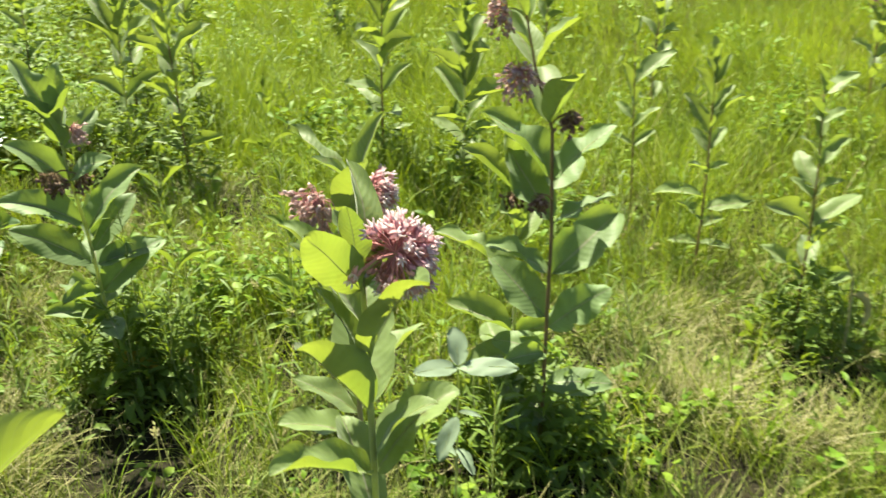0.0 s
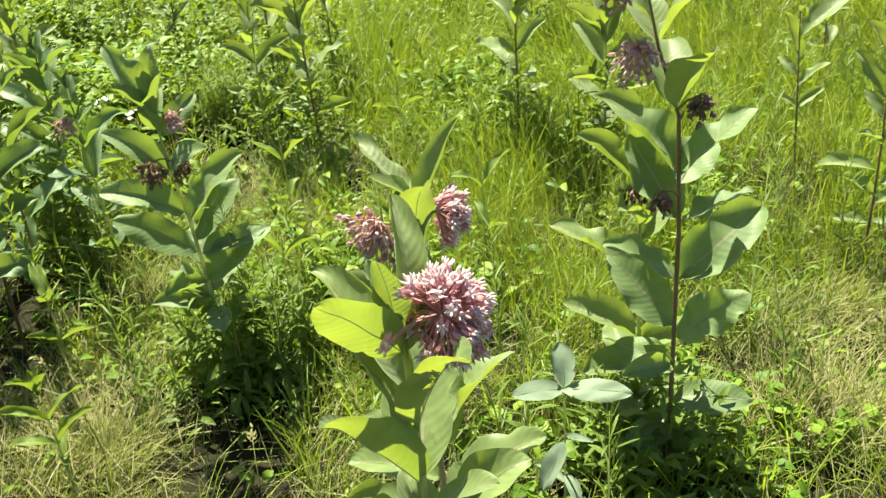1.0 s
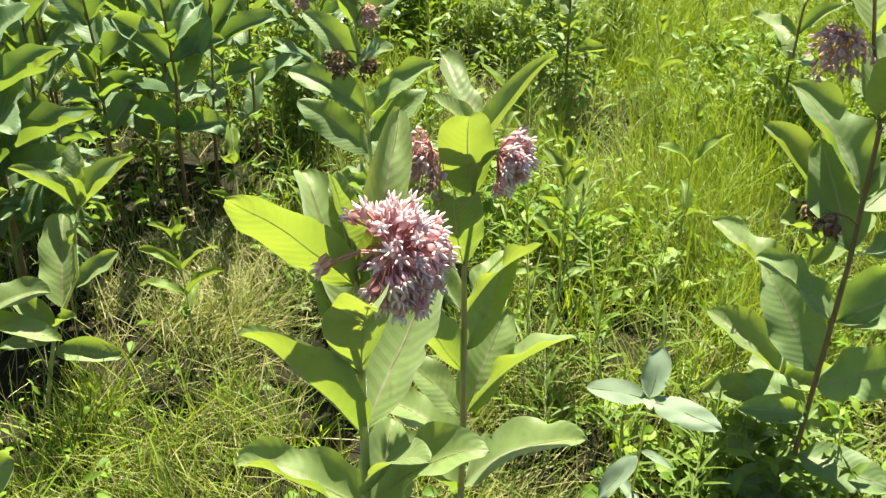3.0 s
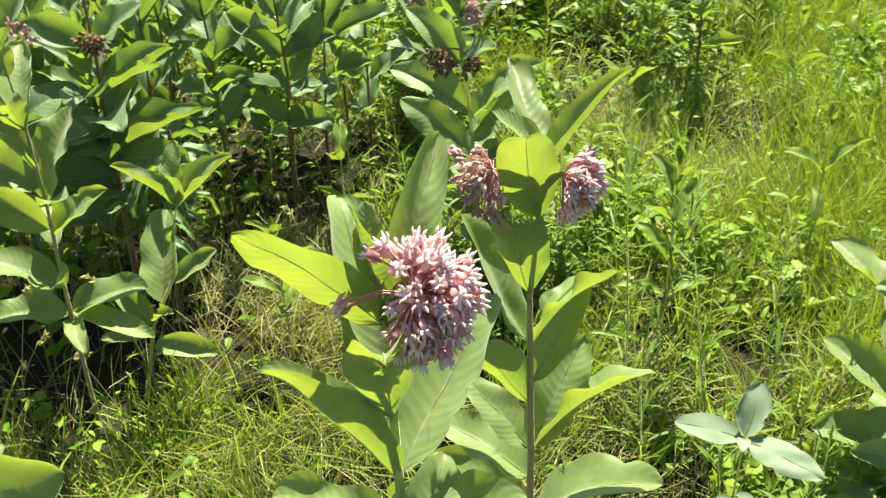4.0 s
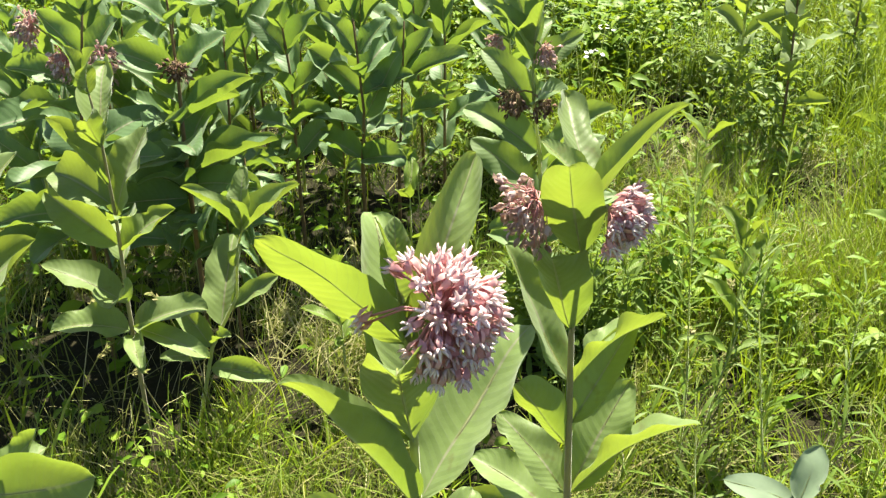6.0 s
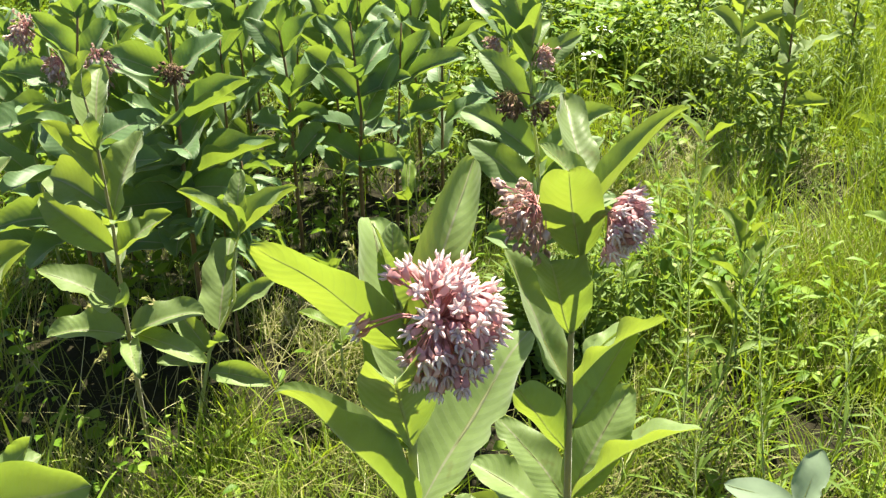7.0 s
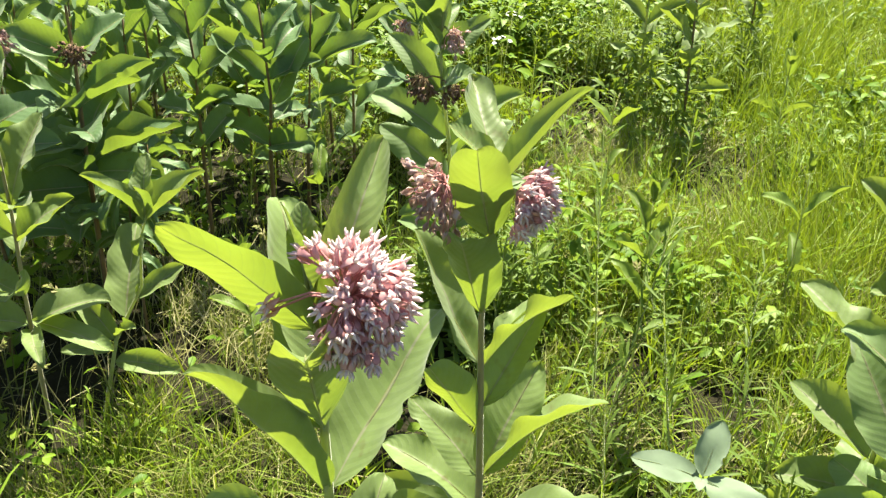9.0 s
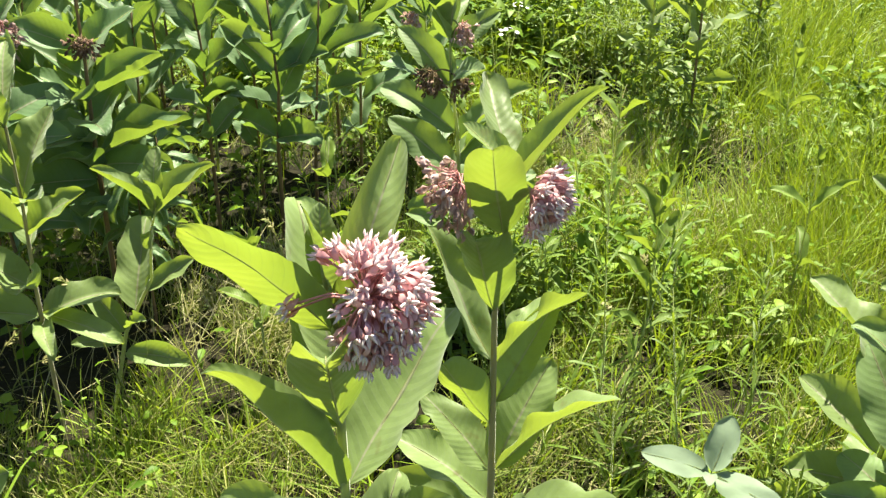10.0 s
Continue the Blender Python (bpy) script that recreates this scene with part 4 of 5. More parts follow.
# dry stalks with seed heads
def dry_stalk(seed, h, bow):
    rng = random.Random(seed)
    plant = tagged(new("dry_grass_stalk"), "thin dry tan grass stalk with a bent seed head", "dry grass", "dry grass stalks")
    pts = [Vector((bow * h * (s ** 2), 0.1 * bow * h * s, h * s - 0.35 * abs(bow) * h * s ** 4)) for s in [i / 8 for i in range(9)]]
    v, f = tube(pts, [0.0017 - 0.0010 * i / 8 for i in range(9)], 5)
    mesh_ob("stem", v, f, [STRAW], plant)
    verts, faces = [], []
    for i in range(16):
        p = pts[-1].lerp(pts[-2], i / 16) + Vector((rng.gauss(0, .0015), rng.gauss(0, .0015), rng.gauss(0, .0015)))
        d = Vector((rng.uniform(0.2, 1), rng.uniform(-0.5, 0.5), rng.uniform(-0.6, 0.6))).normalized() * 0.014
        sd = d.cross(Vector((0, 0, 1))) * 0.2
        o = len(verts)
        verts += [p, p + d * 0.5 + sd, p + d * 0.5 - sd, p + d, p + d * 0.5 + Vector((0, 0, 0.0012))]
        faces += [(o, o + 1, o + 4), (o, o + 4, o + 2), (o + 1, o + 3, o + 4), (o + 4, o + 3, o + 2)]
    mesh_ob("seed_head", verts, faces, [STRAW], plant)
    return plant


stalks = [dry_stalk(1, 0.24, 0.35), dry_stalk(2, 0.19, 0.55), dry_stalk(3, 0.33, 0.22)]
spots = [(-1.20, 0.80), (-1.24, 0.78), (-1.22, 0.83), (-1.27, 0.79), (-1.19, 0.77), (-1.26, 0.84), (-1.16, 0.80), (-1.30, 0.82), (-1.20, 0.86), (-1.17, 0.90), (-1.23, 0.92), (-1.14, 0.95), (-1.26, 0.84), (-1.10, 0.90), (-1.19, 0.98), (-1.05, 0.84), (0.83, 1.66), (0.60, 1.55), (0.48, 1.72), (-0.50, 1.28), (-0.85, 1.38), (0.34, 1.60), (-0.40, 1.90), (-0.95, 1.05), (0.70, 1.85), (-0.10, 1.75), (-0.28, 1.62), (0.45, 2.1)]
for i, (x, y) in enumerate(spots):
    m = pose(x, y, height(x, y) - 0.003, 0, 0, wfr.uniform(0, 360))
    if i < 3:
        stalks[i].matrix_basis = m
    else:
        copy_thing(stalks[i % 3], m)


def dead_stem():
    """A bleached stem from last year, kinked near its top, with a shrivelled leaf."""
    plant = tagged(new("dead_stem"), "bleached dead stem with a shrivelled leaf, bent over", "dry stalk")
    x, y, z = foot(0.910, 1.760)
    plant.location = (x, y, z)
    pts = [Vector(p) for p in ((0, 0, 0), (-0.003, 0.004, 0.08), (-0.006, 0.002, 0.17), (-0.016, 0.0, 0.28), (-0.034, 0.004, 0.32), (-0.056, 0.006, 0.355))]
    v, f = tube(pts, [0.0028, 0.0028, 0.0026, 0.0026, 0.0018, 0.0009], 7)
    mesh_ob("stem", v, f, [PALE_STRAW], plant)
    v, f, uv, fm = leaf_shape(0.10, 0.018, -70, 0.9, 0.2, 1.2, 77, nu=14, nv=3)
    mesh_ob("leaf", v, f, [PALE_STRAW, PALE_STRAW], plant, uv, fm).matrix_local = leaf_pose(Vector((-0.012, 0, 0.24)), 20, -62)


dead_stem()


# ---- grass, straw and herbs ----
def strips(name, P, h, w, az, lean, droop, mat, label, category, twist=None):
    """Very many blades in one mesh: foot, height, width, direction of leaning, how far they lean and droop."""
    n = len(P)
    twist = np.zeros(n) if twist is None else twist
    out = np.stack([np.cos(az), np.sin(az), np.zeros(n)], 1)
    sd = np.stack([-np.sin(az + twist), np.cos(az + twist), np.zeros(n)], 1)
    rows = []
    for s, k in ((0.0, 0.8), (0.38, 1.0), (0.72, 0.7), (1.0, 0.0)):
        flat = lean * s + droop * s ** 2.2
        up = s * np.sqrt(np.clip(1 - (lean + 0.5 * droop * s) ** 2, 0.02, 1)) - 0.25 * droop * s ** 3
        c = P + out * (h * flat)[:, None] + np.array([0, 0, 1.0]) * (h * up)[:, None]
        if k:
            rows += [c - sd * (w * k / 2)[:, None], c + sd * (w * k / 2)[:, None]]
        else:
            rows.append(c)
    co = np.stack(rows, 1).reshape(-1, 3).astype(np.float32)
    b = (np.arange(n) * 7)[:, None]
    idx = np.concatenate([b + np.array([[0, 1, 3, 2]]), b + np.array([[2, 3, 5, 4]]), b + np.array([[4, 5, 6]])], 1).ravel().astype(np.int32)
    starts = (np.arange(n)[:, None] * 11 + np.array([[0, 4, 8]])).ravel().astype(np.int32)
    return flat_mesh(name, co, idx, starts, mat, label, category)


def flat_mesh(name, co, idx, starts, mat, label, category):
    data = bpy.data.meshes.new(name)
    data.vertices.add(len(co))
    data.vertices.foreach_set("co", co.ravel())
    data.loops.add(len(idx))
    data.loops.foreach_set("vertex_index", idx)
    data.polygons.add(len(starts))
    data.polygons.foreach_set("loop_start", starts)
    data.polygons.foreach_set("use_smooth", np.ones(len(starts), dtype=bool))
    data.materials.append(mat)
    data.update(calc_edges=True)
    data.validate()
    return tagged(new(name, data), label, category, kind="stuff")


def leaflets(name, P, az, el, L, W, mat, label, category, roll=None):
    """Very many small leaves in one mesh, each folded along its midrib."""
    n = len(P)
    roll = np.zeros(n) if roll is None else roll
    x = np.stack([np.cos(el) * np.cos(az), np.cos(el) * np.sin(az), np.sin(el)], 1)
    y = np.stack([-np.sin(az), np.cos(az), np.zeros(n)], 1)
    z = np.cross(x, y)
    y, z = y * np.cos(roll)[:, None] + z * np.sin(roll)[:, None], z * np.cos(roll)[:, None] - y * np.sin(roll)[:, None]
    rows = []
    for s, k, up in ((0, 0, 0), (0.35, -1, 0.10), (0.35, 0, 0.04), (0.35, 1, 0.10), (0.72, -0.75, 0.03), (0.72, 0, -0.02), (0.72, 0.75, 0.03), (1.0, 0, -0.14)):
        rows.append(P + x * (L * s)[:, None] + y * (W * k / 2)[:, None] + z * (L * up)[:, None])
    co = np.stack(rows, 1).reshape(-1, 3).astype(np.float32)
    b = (np.arange(n) * 8)[:, None]
    tris = [[0, 2, 1], [0, 3, 2], [1, 2, 5, 4], [2, 3, 6, 5], [4, 5, 7], [5, 6, 7]]
    idx = np.concatenate([b + np.array([t]) for t in tris], 1).ravel().astype(np.int32)
    starts = (np.arange(n)[:, None] * 20 + np.array([[0, 3, 6, 10, 14, 17]])).ravel().astype(np.int32)
    return flat_mesh(name, co, idx, starts, mat, label, category)


rs = np.random.RandomState(5)


def field(x, y, f, seed):
    """Smooth patchiness between about -1 and 1."""
    return np.array([noise.noise(Vector((a * f, b * f, seed))) for a, b in zip(x, y)])


def scatter(n, x0, x1, y0, y1):
    return rs.uniform(x0, x1, n), rs.uniform(y0, y1, n)


def in_view(x, y):
    """The part of the meadow round the camera's way: a fan to the front and one to the left."""
    front = (y > 1.0) & (np.abs(x) < 0.45 + 0.50 * y)
    left = (x < 0.15) & (y > 0.55 - 0.25 * (x + 0.2)) & (y > 0.25) & (y < 4.9 - 0.1 * x)
    return (front | left) & (x > -4.6)


def bare(x, y):
    """Shaded soil under milkweeds, and gaps thinned to pass for shade: 0 to 1."""
    d = np.zeros(len(x))
    for cx, cy, r in ((-0.60, 1.34, 0.14), (-0.66, 1.48, 0.17), (-0.76, 1.58, 0.15), (-1.2, 1.15, 0.10), (0.19, 1.33, 0.12), (0.85, 1.78, 0.15), (-1.35, 1.75, 0.25), (0.55, 1.33, 0.10), (0.36, 1.42, 0.09), (0.74, 1.62, 0.10), (0.30, 1.75, 0.10), (-0.45, 1.20, 0.10), (-0.25, 1.75, 0.12), (0.0, 2.3, 0.12), (-0.6, 2.6, 0.15), (0.5, 2.6, 0.15), (-1.6, 1.9, 0.42), (-1.5, 1.45, 0.35), (-2.1, 1.7, 0.35),
                      (-1.22, 1.02, 0.20), (-1.36, 0.92, 0.17), (-1.16, 0.88, 0.13), (-1.12, 1.12, 0.10), (-1.45, 1.05, 0.2), (-1.40, 0.78, 0.12), (-0.82, 1.21, 0.10), (-1.02, 0.97, 0.10), (-0.05, 1.62, 0.05), (-0.24, 1.82, 0.06), (-0.38, 1.86, 0.06), (-0.14, 1.45, 0.08), (0.05, 1.50, 0.10), (0.62, 1.80, 0.12), (0.45, 1.45, 0.08), (0.65, 1.40, 0.06),
                      (-1.25, 3.05, 0.20), (-0.95, 3.18, 0.15), (-1.16, 1.93, 0.14)):
        d = np.maximum(d, np.clip(1.6 - np.hypot(x - cx, y - cy) / r, 0, 1))
    return d


def grown(x, y):
    """False on bald soil shaped to the leaning plant's cast shadow, and a few others."""
    d = np.full(len(x), 9.0)
    for x0, y0, x1, y1, r in ((-0.76, 1.66, -0.52, 1.30, 0.085), (0.16, 1.50, 0.25, 1.36, 0.06), (-1.50, 0.80, -1.06, 1.14, 0.21), (-1.55, 1.75, -1.40, 1.95, 0.16)):
        u = np.clip(((x - x0) * (x1 - x0) + (y - y0) * (y1 - y0)) / ((x1 - x0) ** 2 + (y1 - y0) ** 2), 0, 1)
        d = np.minimum(d, np.hypot(x - x0 - u * (x1 - x0), y - y0 - u * (y1 - y0)) / r)
    return (d > 0.8 + 0.7 * field(x, y, 14.0, 3.1)) | (field(x, y, 60.0, 5.5) > 0.34)


MATTED = ((-0.90, 1.50, 0.18), (-0.66, 1.12, 0.10), (0.52, 1.70, 0.26), (0.70, 1.50, 0.12), (0.66, 1.85, 0.18), (-0.30, 1.35, 0.18), (-0.62, 2.25, 0.28), (0.75, 2.05, 0.2), (-0.95, 2.1, 0.2), (-0.90, 2.68, 0.22), (-1.05, 2.45, 0.16))
BLEACHED = ((-0.98, 1.36, 0.16), (-0.93, 1.50, 0.14), (-0.90, 1.62, 0.10), (-1.06, 1.27, 0.12), (-0.84, 1.30, 0.10), (-1.14, 1.42, 0.12), (-1.10, 1.60, 0.09), (0.45, 1.80, 0.14), (0.52, 1.68, 0.16), (-0.88, 2.70, 0.18), (-0.62, 2.25, 0.16), (0.70, 1.53, 0.10), (0.66, 1.85, 0.16), (0.74, 1.68, 0.10), (0.56, 1.95, 0.12))


def matted(x, y, circles=MATTED):
    """Where the grass lies flat and dry."""
    d = np.zeros(len(x))
    for cx, cy, r in circles:
        d = np.maximum(d, np.clip(1.5 - np.hypot(x - cx, y - cy) / r, 0, 1))
    return d


# standing grass, thin near the path and tall and lush beyond
x, y = scatter(680000, -4.6, 4.2, 0.25, 7.4)
keep = in_view(x, y)
x, y = x[keep], y[keep]
lush = np.clip((y - 1.55) / 0.7, 0, 1) * np.clip((x + 0.95 + 0.25 * (y - 1.5)) / 0.5, 0.22, 1)
dens = np.where(y < 2.6, 0.9, 0.8) * (0.62 + 0.38 * lush) * (1 - 0.93 * bare(x, y)) * (1 - 0.45 * matted(x, y)) * np.clip(0.70 + 1.0 * field(x, y, 2.6, 0.4) + 1.3 * field(x, y, 9.0, 1.4), 0.04, 1)
keep = (rs.rand(len(x)) < dens) & grown(x, y)
x, y, lush = x[keep], y[keep], lush[keep]
n = len(x)
P = np.stack([x, y, heights(zip(x, y)) - 0.005], 1)
tall_by = np.clip(0.7 + 0.8 * field(x, y, 1.7, 2.4) + 0.5 * field(x, y, 5.5, 4.4), 0.25, 1.5)
h = (0.085 + 0.17 * lush * tall_by) * rs.uniform(0.45, 1.5, n)
az = 2.2 + 2.2 * field(x, y, 0.8, 7.7) + rs.normal(0, 1.1, n)
strips("meadow_grass", P, h, rs.uniform(0.0009, 0.0030, n) * np.where(y > 2.6, 1.3, 1.0), az, np.abs(rs.normal(0.2, 0.2, n)).clip(0, 0.8), np.abs(rs.normal(0.3, 0.25, n)).clip(0, 0.95), GRASS, "bright green standing meadow grass", "grass", rs.normal(0, 0.8, n))

# the meadow goes on all round, coarser
x, y = scatter(110000, -6.5, 6.5, -4.5, 8.6)
keep = ~(in_view(x, y) & (y < 7.4) & (x < 4.2)) & (np.hypot(x - 0.1, y - 0.3) > 0.45)
x, y = x[keep], y[keep]
n = len(x)
strips("outer_meadow", np.stack([x, y, heights(zip(x, y)) - 0.005], 1), rs.uniform(0.12, 0.32, n), rs.uniform(0.005, 0.010, n), rs.uniform(0, 6.3, n), rs.uniform(0.15, 0.8, n), rs.uniform(0.1, 0.7, n), GRASS, "green meadow grass all round the milkweeds", "grass", rs.normal(0, 0.8, n))

# pale dry stems standing in the far grass
x, y = scatter(26000, -0.6, 4.2, 2.2, 7.4)
keep = in_view(x, y) & (rs.rand(len(x)) < np.clip(0.15 + 0.28 * (x - 0.2) + 0.6 * field(x, y, 1.1, 6.2), 0, 1))
x, y = x[keep], y[keep]
n = len(x)
strips("standing_dry_grass", np.stack([x, y, heights(zip(x, y)) - 0.005], 1), rs.uniform(0.12, 0.40, n), rs.uniform(0.0014, 0.0034, n), rs.uniform(0, 6.3, n), rs.uniform(0.0, 0.4, n), rs.uniform(0.1, 0.6, n), STRAW, "pale dry stems standing among far grass", "dry grass", rs.normal(0, 0.8, n))

# flattened dry grass
x, y = scatter(170000, -2.4, 1.5, 0.3, 3.3)
keep = in_view(x, y) & grown(x, y) & (rs.rand(len(x)) < np.clip(0.09 + 0.34 * matted(x, y), 0, 1) * np.clip(0.75 + 1.2 * field(x, y, 6.0, 8.8), 0.1, 1.2) * (1 - 0.75 * bare(x, y)))
x, y = x[keep], y[keep]
n = len(x)
P = np.stack([x, y, heights(zip(x, y)) + rs.uniform(0.0, 0.035, n)], 1)
strips("flattened_grass", P, rs.uniform(0.06, 0.22, n), rs.uniform(0.0012, 0.0032, n), 0.6 + 3.0 * field(x, y, 1.6, 3.3) + rs.normal(0, 0.8, n), rs.uniform(0.75, 0.97, n), rs.uniform(-0.1, 0.3, n), STRAW, "flattened pale dry grass on the soil", "dry grass", rs.normal(0, 0.6, n))

# bleached thatch where the grass lies matted
x, y = scatter(120000, -1.7, 1.2, 0.6, 3.0)
keep = in_view(x, y) & grown(x, y) & (rs.rand(len(x)) < matted(x, y, BLEACHED) * np.clip(0.8 + 1.2 * field(x, y, 8.0, 6.6), 0.05, 1) * (1 - 0.9 * bare(x, y)))
x, y = x[keep], y[keep]
n = len(x)
P = np.stack([x, y, heights(zip(x, y)) + rs.uniform(0.01, 0.05, n)], 1)
strips("bleached_thatch", P, rs.uniform(0.04, 0.14, n), rs.uniform(0.0009, 0.0022, n), 1.0 + 3.0 * field(x, y, 2.0, 5.3) + rs.normal(0, 1.0, n), rs.uniform(0.5, 0.97, n), rs.uniform(-0.1, 0.4, n), PALE_STRAW, "bleached matted thatch of dry grass", "dry grass", rs.normal(0, 0.8, n))

# single thin pale stems leaning over the dark soil
x, y = scatter(260, -1.75, -0.70, 0.70, 1.35)
n = len(x)
strips("thin_grass_stems", np.stack([x, y, heights(zip(x, y)) - 0.003], 1), rs.uniform(0.10, 0.34, n), rs.uniform(0.0010, 0.0022, n), rs.uniform(0, 6.3, n), rs.uniform(0.1, 0.9, n), rs.uniform(-0.1, 0.4, n), PALE_STRAW, "single thin pale grass stems over dark soil", "grass", rs.normal(0, 0.8, n))

# a fine tangle of short grass and thatch close to the path
x, y = scatter(190000, -2.0, 1.25, 0.55, 2.5)
keep = in_view(x, y) & grown(x, y) & (rs.rand(len(x)) < np.clip(0.62 + 1.5 * field(x, y, 7.0, 2.9) + 1.0 * field(x, y, 17.0, 6.9), 0.03, 1) * np.where((x > -0.55) & (y < 2.2), 0.55, 1.0) * (1 - 0.88 * bare(x, y)))
x, y = x[keep], y[keep]
n = len(x)
P = np.stack([x, y, heights(zip(x, y)) + rs.uniform(-0.004, 0.03, n)], 1)
strips("grass_tangle", P, rs.uniform(0.03, 0.13, n), rs.uniform(0.0007, 0.0024, n), 2.0 + 2.6 * field(x, y, 2.4, 1.3) + rs.normal(0, 1.2, n), rs.uniform(0.15, 0.95, n), rs.uniform(-0.1, 0.5, n), TANGLE, "fine tangle of short green and dry grass", "grass", rs.normal(0, 0.9, n))

# coarse tufts of broader blades near the path
tufts = np.array([(-0.86, 1.00), (-0.74, 1.12), (-0.90, 1.12), (-0.56, 1.22), (-0.82, 0.94), (-0.40, 1.60), (-0.28, 1.72), (-0.12, 1.68), (-0.32, 1.84), (0.02, 1.60), (0.12, 1.38), (0.22, 1.40),
                  (0.30, 1.50), (-0.20, 1.50), (0.40, 1.62), (0.58, 1.58), (0.70, 1.72), (-0.48, 1.45), (0.20, 1.80), (-0.06, 1.92), (-0.42, 2.02), (0.40, 1.98), (0.58, 2.06), (-1.02, 1.72), (-1.12, 1.82), (0.62, 1.44), (0.36, 1.40)])
per = 46
x, y = np.repeat(tufts[:, 0], per) + rs.normal(0, 0.030, len(tufts) * per), np.repeat(tufts[:, 1], per) + rs.normal(0, 0.030, len(tufts) * per)
n = len(x)
strips("coarse_grass", np.stack([x, y, heights(zip(x, y)) - 0.004], 1), rs.uniform(0.06, 0.21, n), rs.uniform(0.0018, 0.0042, n), rs.uniform(0, 6.3, n), rs.uniform(0.1, 0.75, n), rs.uniform(0.0, 0.5, n), GRASS, "tufts of coarse green grass with broad blades", "grass", rs.normal(0, 0.6, n))

# low leafy herbs between the grass
x, y = scatter(95000, -4.6, 2.8, 0.3, 5.8)
leafy_by = np.clip(-0.05 + 1.5 * field(x, y, 1.7, 5.1) + np.clip((-x - 1.0 - 0.2 * (y - 2)) / 0.6, 0, 0.9) + 0.7 * np.exp(-((x + 0.42) ** 2 + (y - 1.62) ** 2) / 0.06) + 0.9 * np.exp(-((x + 0.58) ** 2 + (y - 2.12) ** 2) / 0.06) - 0.25 * np.clip((x + 0.1) / 0.3, 0, 1) * np.clip((2.4 - y) / 0.4, 0, 1), 0.10, 1)
keep = in_view(x, y) & grown(x, y) & (rs.rand(len(x)) < 0.65 * leafy_by * np.clip(0.7 + 1.6 * field(x, y, 4.6, 7.1), 0.05, 1.3) * (1 - 0.8 * bare(x, y)))
x, y = x[keep], y[keep]
n = len(x)
per = 5
hh = np.repeat((0.06 + 0.10 * np.clip(leafy_by[keep], 0, 1) + 0.07 * np.clip(y - 1.6, 0, 1)) * rs.uniform(0.5, 1.5, n), per) * rs.uniform(0.3, 1.0, n * per)
P = np.stack([np.repeat(x, per) + rs.normal(0, 0.014, n * per), np.repeat(y, per) + rs.normal(0, 0.014, n * per), np.repeat(heights(zip(x, y)), per) + hh], 1)
L = rs.uniform(0.012, 0.036, n * per) * np.repeat(np.clip(1.1 + 0.9 * field(x, y, 3.1, 9.4), 0.6, 2.0) * np.where(x < -1.2, 1.25, 1.0) * np.where(y > 2.4, 1.3, 1.0), per)
leaflets("low_herbs", P, rs.uniform(0, 6.3, n * per), rs.normal(0.15, 0.4, n * per), L, L * rs.uniform(0.22, 0.6, n * per), HERB, "low leafy green herbs between the grass", "herbs", rs.normal(0, 0.35, n * per))
strips("herb_stalks", np.stack([x, y, heights(zip(x, y)) - 0.004], 1), 0.03 + hh[::per] * 1.1, np.full(n, 0.0016), rs.uniform(0, 6.3, n), rs.uniform(0, 0.2, n), rs.uniform(0, 0.1, n), HERB, "thin stalks of the low herbs", "herbs")


# broader leaves of plantain and strawberry, in loose rosettes
x, y = scatter(420, -1.6, 1.3, 0.9, 3.0)
keep = in_view(x, y) & grown(x, y) & (rs.rand(len(x)) < 0.35 + 0.6 * field(x, y, 2.4, 3.9))
x, y = x[keep], y[keep]
x, y = np.append(x, (0.41, 0.49, 0.59, 0.71, 0.78, 0.83, 0.88, 0.37, 0.42, 0.46, 0.75)), np.append(y, (1.55, 1.55, 1.57, 1.35, 1.35, 1.54, 1.47, 1.42, 1.35, 1.50, 1.40))
n, per = len(x), 6
za = np.repeat(heights(zip(x, y)), per) + rs.uniform(0.02, 0.09, n * per)
L = rs.uniform(0.018, 0.040, n * per) * np.where(np.arange(n * per) >= (n - 11) * per, 0.95, 1.0)
aa = rs.uniform(0, 6.3, n * per)
leaflets("broad_herbs", np.stack([np.repeat(x, per) + 0.012 * np.cos(aa), np.repeat(y, per) + 0.012 * np.sin(aa), za], 1), aa, rs.normal(0.25, 0.3, n * per), L, L * rs.uniform(0.55, 0.85, n * per), HERB, "loose rosettes of broad bright green leaves", "herbs", rs.normal(0, 0.3, n * per))


# thick leafy undergrowth round the feet of the plants farther off and of the group
fx, fy = (np.array([p[k] for p in FAR_SPOTS if p[1] > 2.2 and p[0] < 0.5]) for k in (0, 1))
fx, fy = np.append(fx, (0.86, 0.19, 0.16, -0.72, -0.66)), np.append(fy, (1.86, 1.47, 1.54, 1.68, 1.76))
per = 460
x, y = np.repeat(fx, per) + rs.normal(0, 0.095, len(fx) * per), np.repeat(fy, per) + rs.normal(0, 0.095, len(fx) * per)
n = len(x)
r = np.hypot(x - np.repeat(fx, per), y - np.repeat(fy, per))
P = np.stack([x, y, heights(zip(x, y)) + 0.02 + rs.uniform(0, 1, n) * np.where((np.repeat(fx, per) > 0.1) | (np.repeat(fy, per) < 1.8) & (np.repeat(fx, per) > -1), 0.24, 0.36) * np.exp(-(r / 0.13) ** 2)], 1)
L = rs.uniform(0.025, 0.060, n)
leaflets("leafy_undergrowth", P, rs.uniform(0, 6.3, n), rs.normal(0.35, 0.45, n), L, L * rs.uniform(0.16, 0.4, n), GOLDENROD, "dark leafy undergrowth at the feet of milkweeds", "herbs", rs.normal(0, 0.4, n))


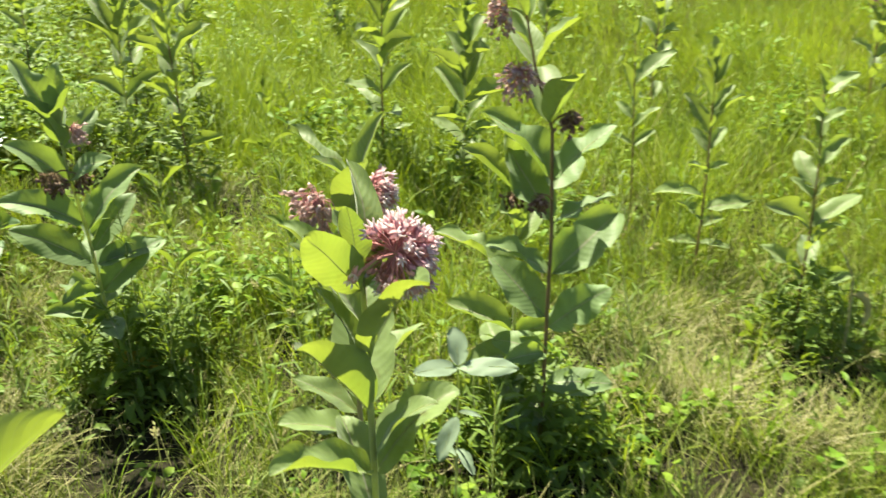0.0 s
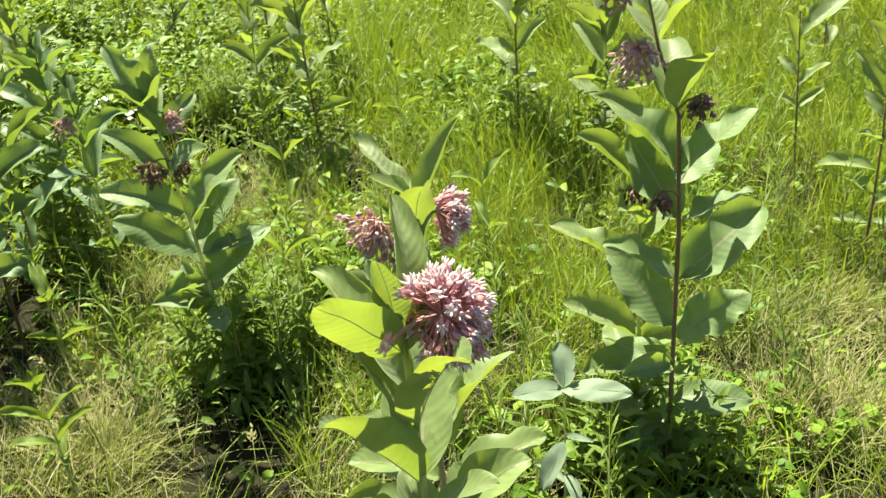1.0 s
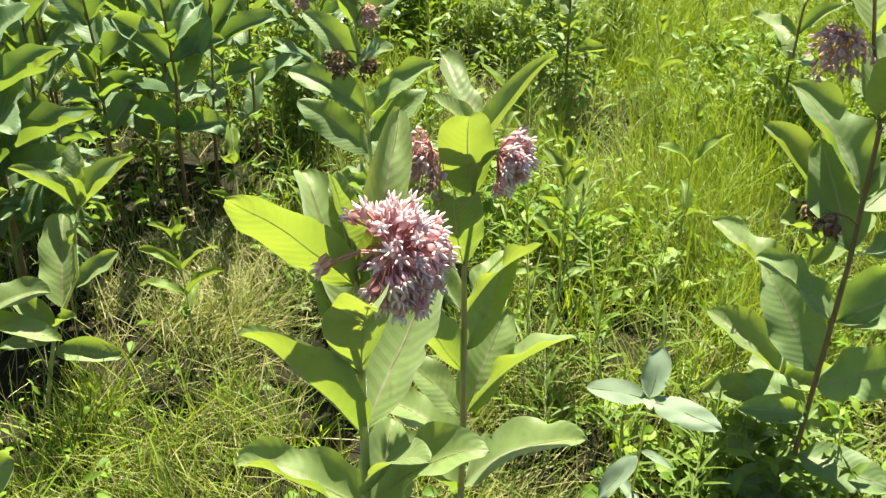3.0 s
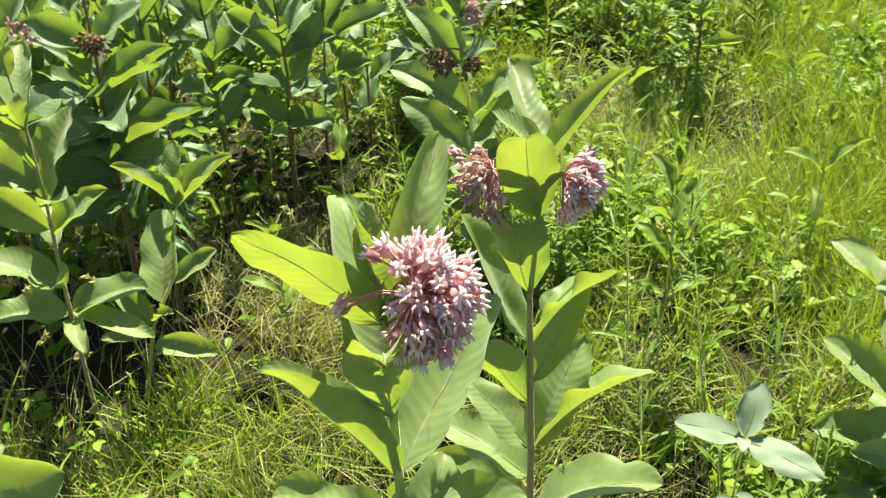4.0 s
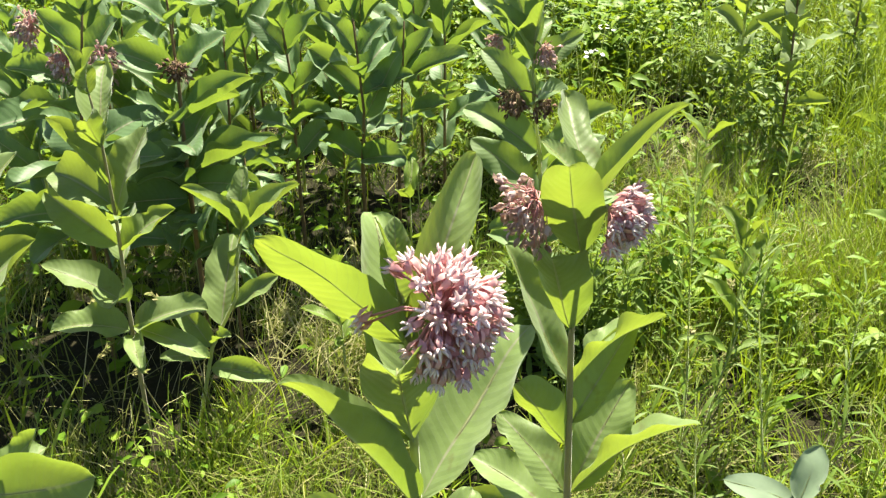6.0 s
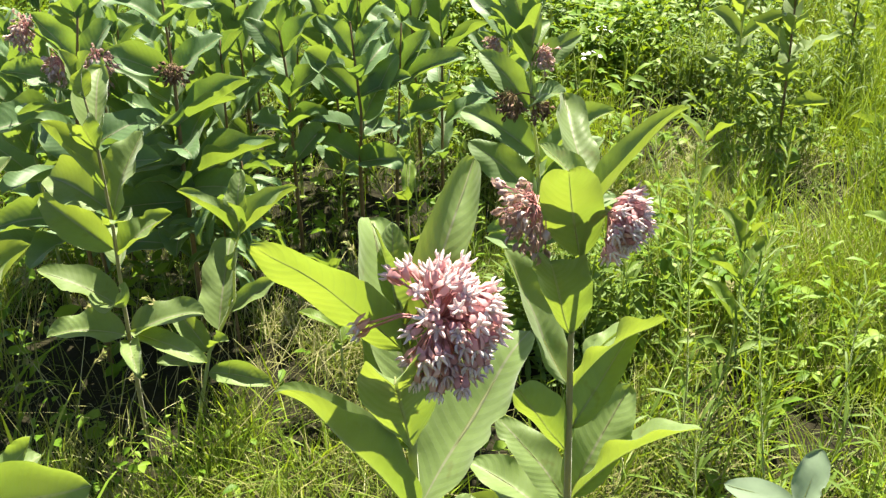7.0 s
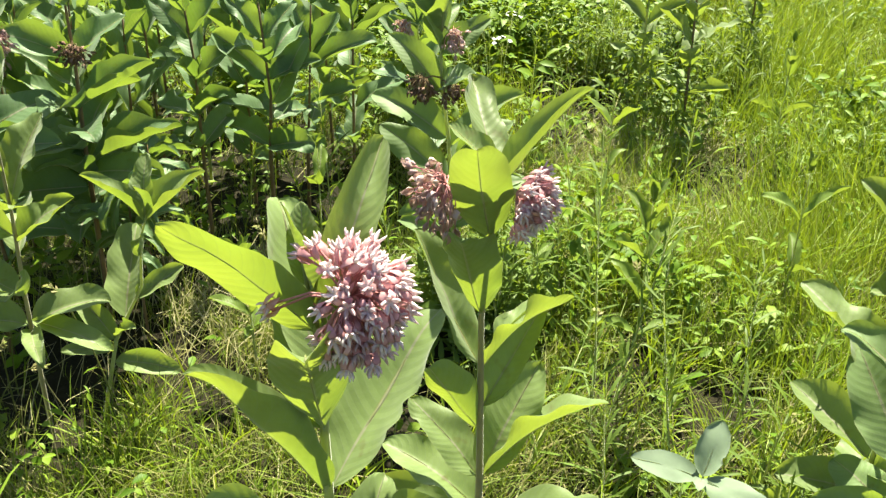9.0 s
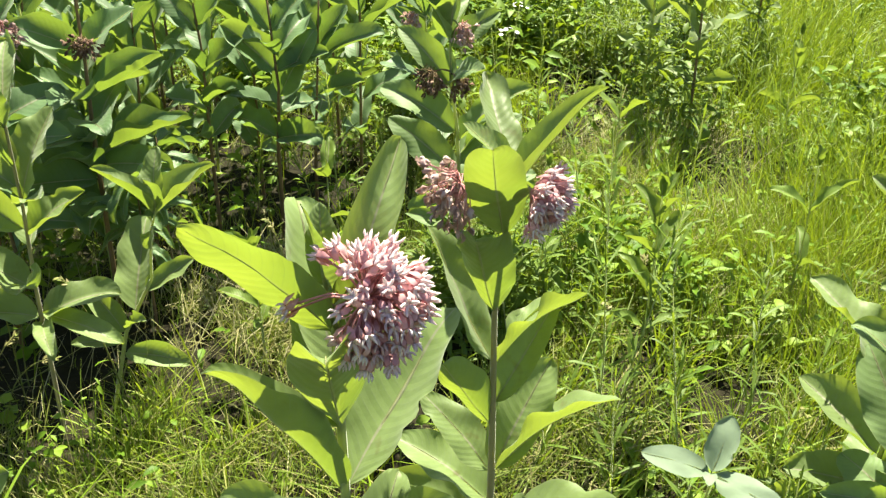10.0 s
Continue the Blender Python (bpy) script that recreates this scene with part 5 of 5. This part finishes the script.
# slender goldenrod stalks
def goldenrod(seed, h, name="goldenrod_stalk", label="slender goldenrod stalk with narrow leaves, not yet in flower", group="goldenrod stalks"):
    rng = random.Random(seed)
    plant = tagged(new(name), label, "wild plant", group)
    lean = Vector((rng.uniform(-0.08, 0.08), rng.uniform(-0.08, 0.08), 1)) * h
    pts = [Vector((0, 0, -0.01)), lean * 0.33 + Vector((0.006, 0, 0)), lean * 0.66, lean]
    v, f = tube(pts, [0.0019, 0.0016, 0.0012, 0.0006], 5)
    mesh_ob("stem", v, f, [STEM], plant)
    verts, faces = [], []
    count = int(h * rng.uniform(110, 170))
    turn = rng.uniform(1.9, 2.8)
    for i in range(count):
        s = 0.12 + 0.88 * (i + rng.uniform(-0.8, 0.8)) / count
        p = pts[0].lerp(pts[1], s * 3) if s < 1 / 3 else pts[1].lerp(pts[2], s * 3 - 1) if s < 2 / 3 else pts[2].lerp(pts[3], min(1.0, s * 3 - 2))
        a, e = i * turn + rng.uniform(-1.0, 1.0), radians(rng.uniform(10, 65) + 15 * s)
        L = rng.uniform(0.028, 0.080) * (1 - 0.6 * max(0, s - 0.5))
        d = Vector((math.cos(a) * math.cos(e), math.sin(a) * math.cos(e), math.sin(e)))
        sd = Vector((-math.sin(a), math.cos(a), rng.uniform(-0.5, 0.5))) * L * rng.uniform(0.028, 0.050)
        o = len(verts)
        dip = Vector((0, 0, -rng.uniform(-0.05, 0.35) * L))
        verts += [p, p + d * L * 0.4 - sd, p + d * L * 0.4 - Vector((0, 0, 0.002)), p + d * L * 0.4 + sd, p + d * L * 0.75 - sd * 0.8 + dip * 0.4, p + d * L * 0.75 + sd * 0.8 + dip * 0.4, p + d * L + dip]
        faces += [(o, o + 2, o + 1), (o, o + 3, o + 2), (o + 1, o + 2, o + 4), (o + 2, o + 5, o + 4), (o + 2, o + 3, o + 5), (o + 4, o + 5, o + 6)]
    mesh_ob("foliage", verts, faces, [GOLDENROD], plant)
    return plant


gr = random.Random(9)
for seed, gx, gy, h in ((700, -0.285, 1.540, 0.62), (701, -0.375, 1.905, 0.50)):
    goldenrod(seed, h, label="tall single goldenrod stalk with narrow leaves").matrix_basis = pose(gx, gy, height(gx, gy), 0, 0, 40)
THICKET = []
kinds = [goldenrod(600 + i, h) for i, h in enumerate((0.30, 0.40, 0.48, 0.36, 0.25, 0.44, 0.33, 0.21))]
# a thicket of low stalks round the foot of some plants
for cx, cy, many in ((-0.70, 1.66, 26), (0.16, 1.50, 20), (0.86, 1.86, 18), (-1.28, 3.18, 64), (-0.92, 3.30, 34), (-0.20, 2.85, 30), (-0.78, 1.80, 20), (-0.66, 1.80, 12)):
    for q in range(many):
        gx, gy = cx + gr.gauss(0, 0.10), cy + gr.gauss(0, 0.07)
        if grown(np.array([gx]), np.array([gy]))[0]:
            THICKET.append((gx, gy))
SPOTS = [(-0.18, 1.42), (-0.10, 1.50), (-0.27, 1.55), (-0.20, 1.66), (-0.33, 1.46), (-0.02, 1.62), (-0.15, 1.80), (-0.35, 1.90), (0.02, 1.85), (-0.24, 2.02)]
while len(SPOTS) < 200:
    gx, gy = gr.uniform(-2.6, 1.6), gr.uniform(1.7, 4.8)
    if gx > 0.5 * gy + 0.3 or noise.noise(Vector((gx * 1.4, gy * 1.4, 9.1))) < -0.05 + gr.uniform(-0.1, 0.15):
        continue
    SPOTS.append((gx, gy))
for i, (gx, gy) in enumerate(SPOTS):
    m = pose(gx, gy, height(gx, gy), gr.gauss(0, 7), gr.gauss(0, 7), gr.uniform(0, 360))
    if i < 8:
        kinds[i].matrix_basis = m
    else:
        copy_thing(kinds[gr.randrange(8)], m)
low_kinds = [goldenrod(650 + i, h, "goldenrod_shoot", "short leafy goldenrod shoot in a shady thicket", "goldenrod shoots") for i, h in enumerate((0.16, 0.22, 0.27))]
for i, (gx, gy) in enumerate(THICKET):
    m = pose(gx, gy, height(gx, gy), 0, 0, gr.uniform(0, 360))
    if i < 3:
        low_kinds[i].matrix_basis = m
    else:
        copy_thing(low_kinds[i % 3], m)
# stalks that have fallen over
for x, y, tip, turn in ((-0.72, 2.40, 78, 20), (-0.52, 2.28, 80, 60), (-0.30, 1.35, 76, 200), (0.40, 1.95, 80, 100)):
    copy_thing(kinds[1], pose(x, y, height(x, y) + 0.03, tip, 0, turn))
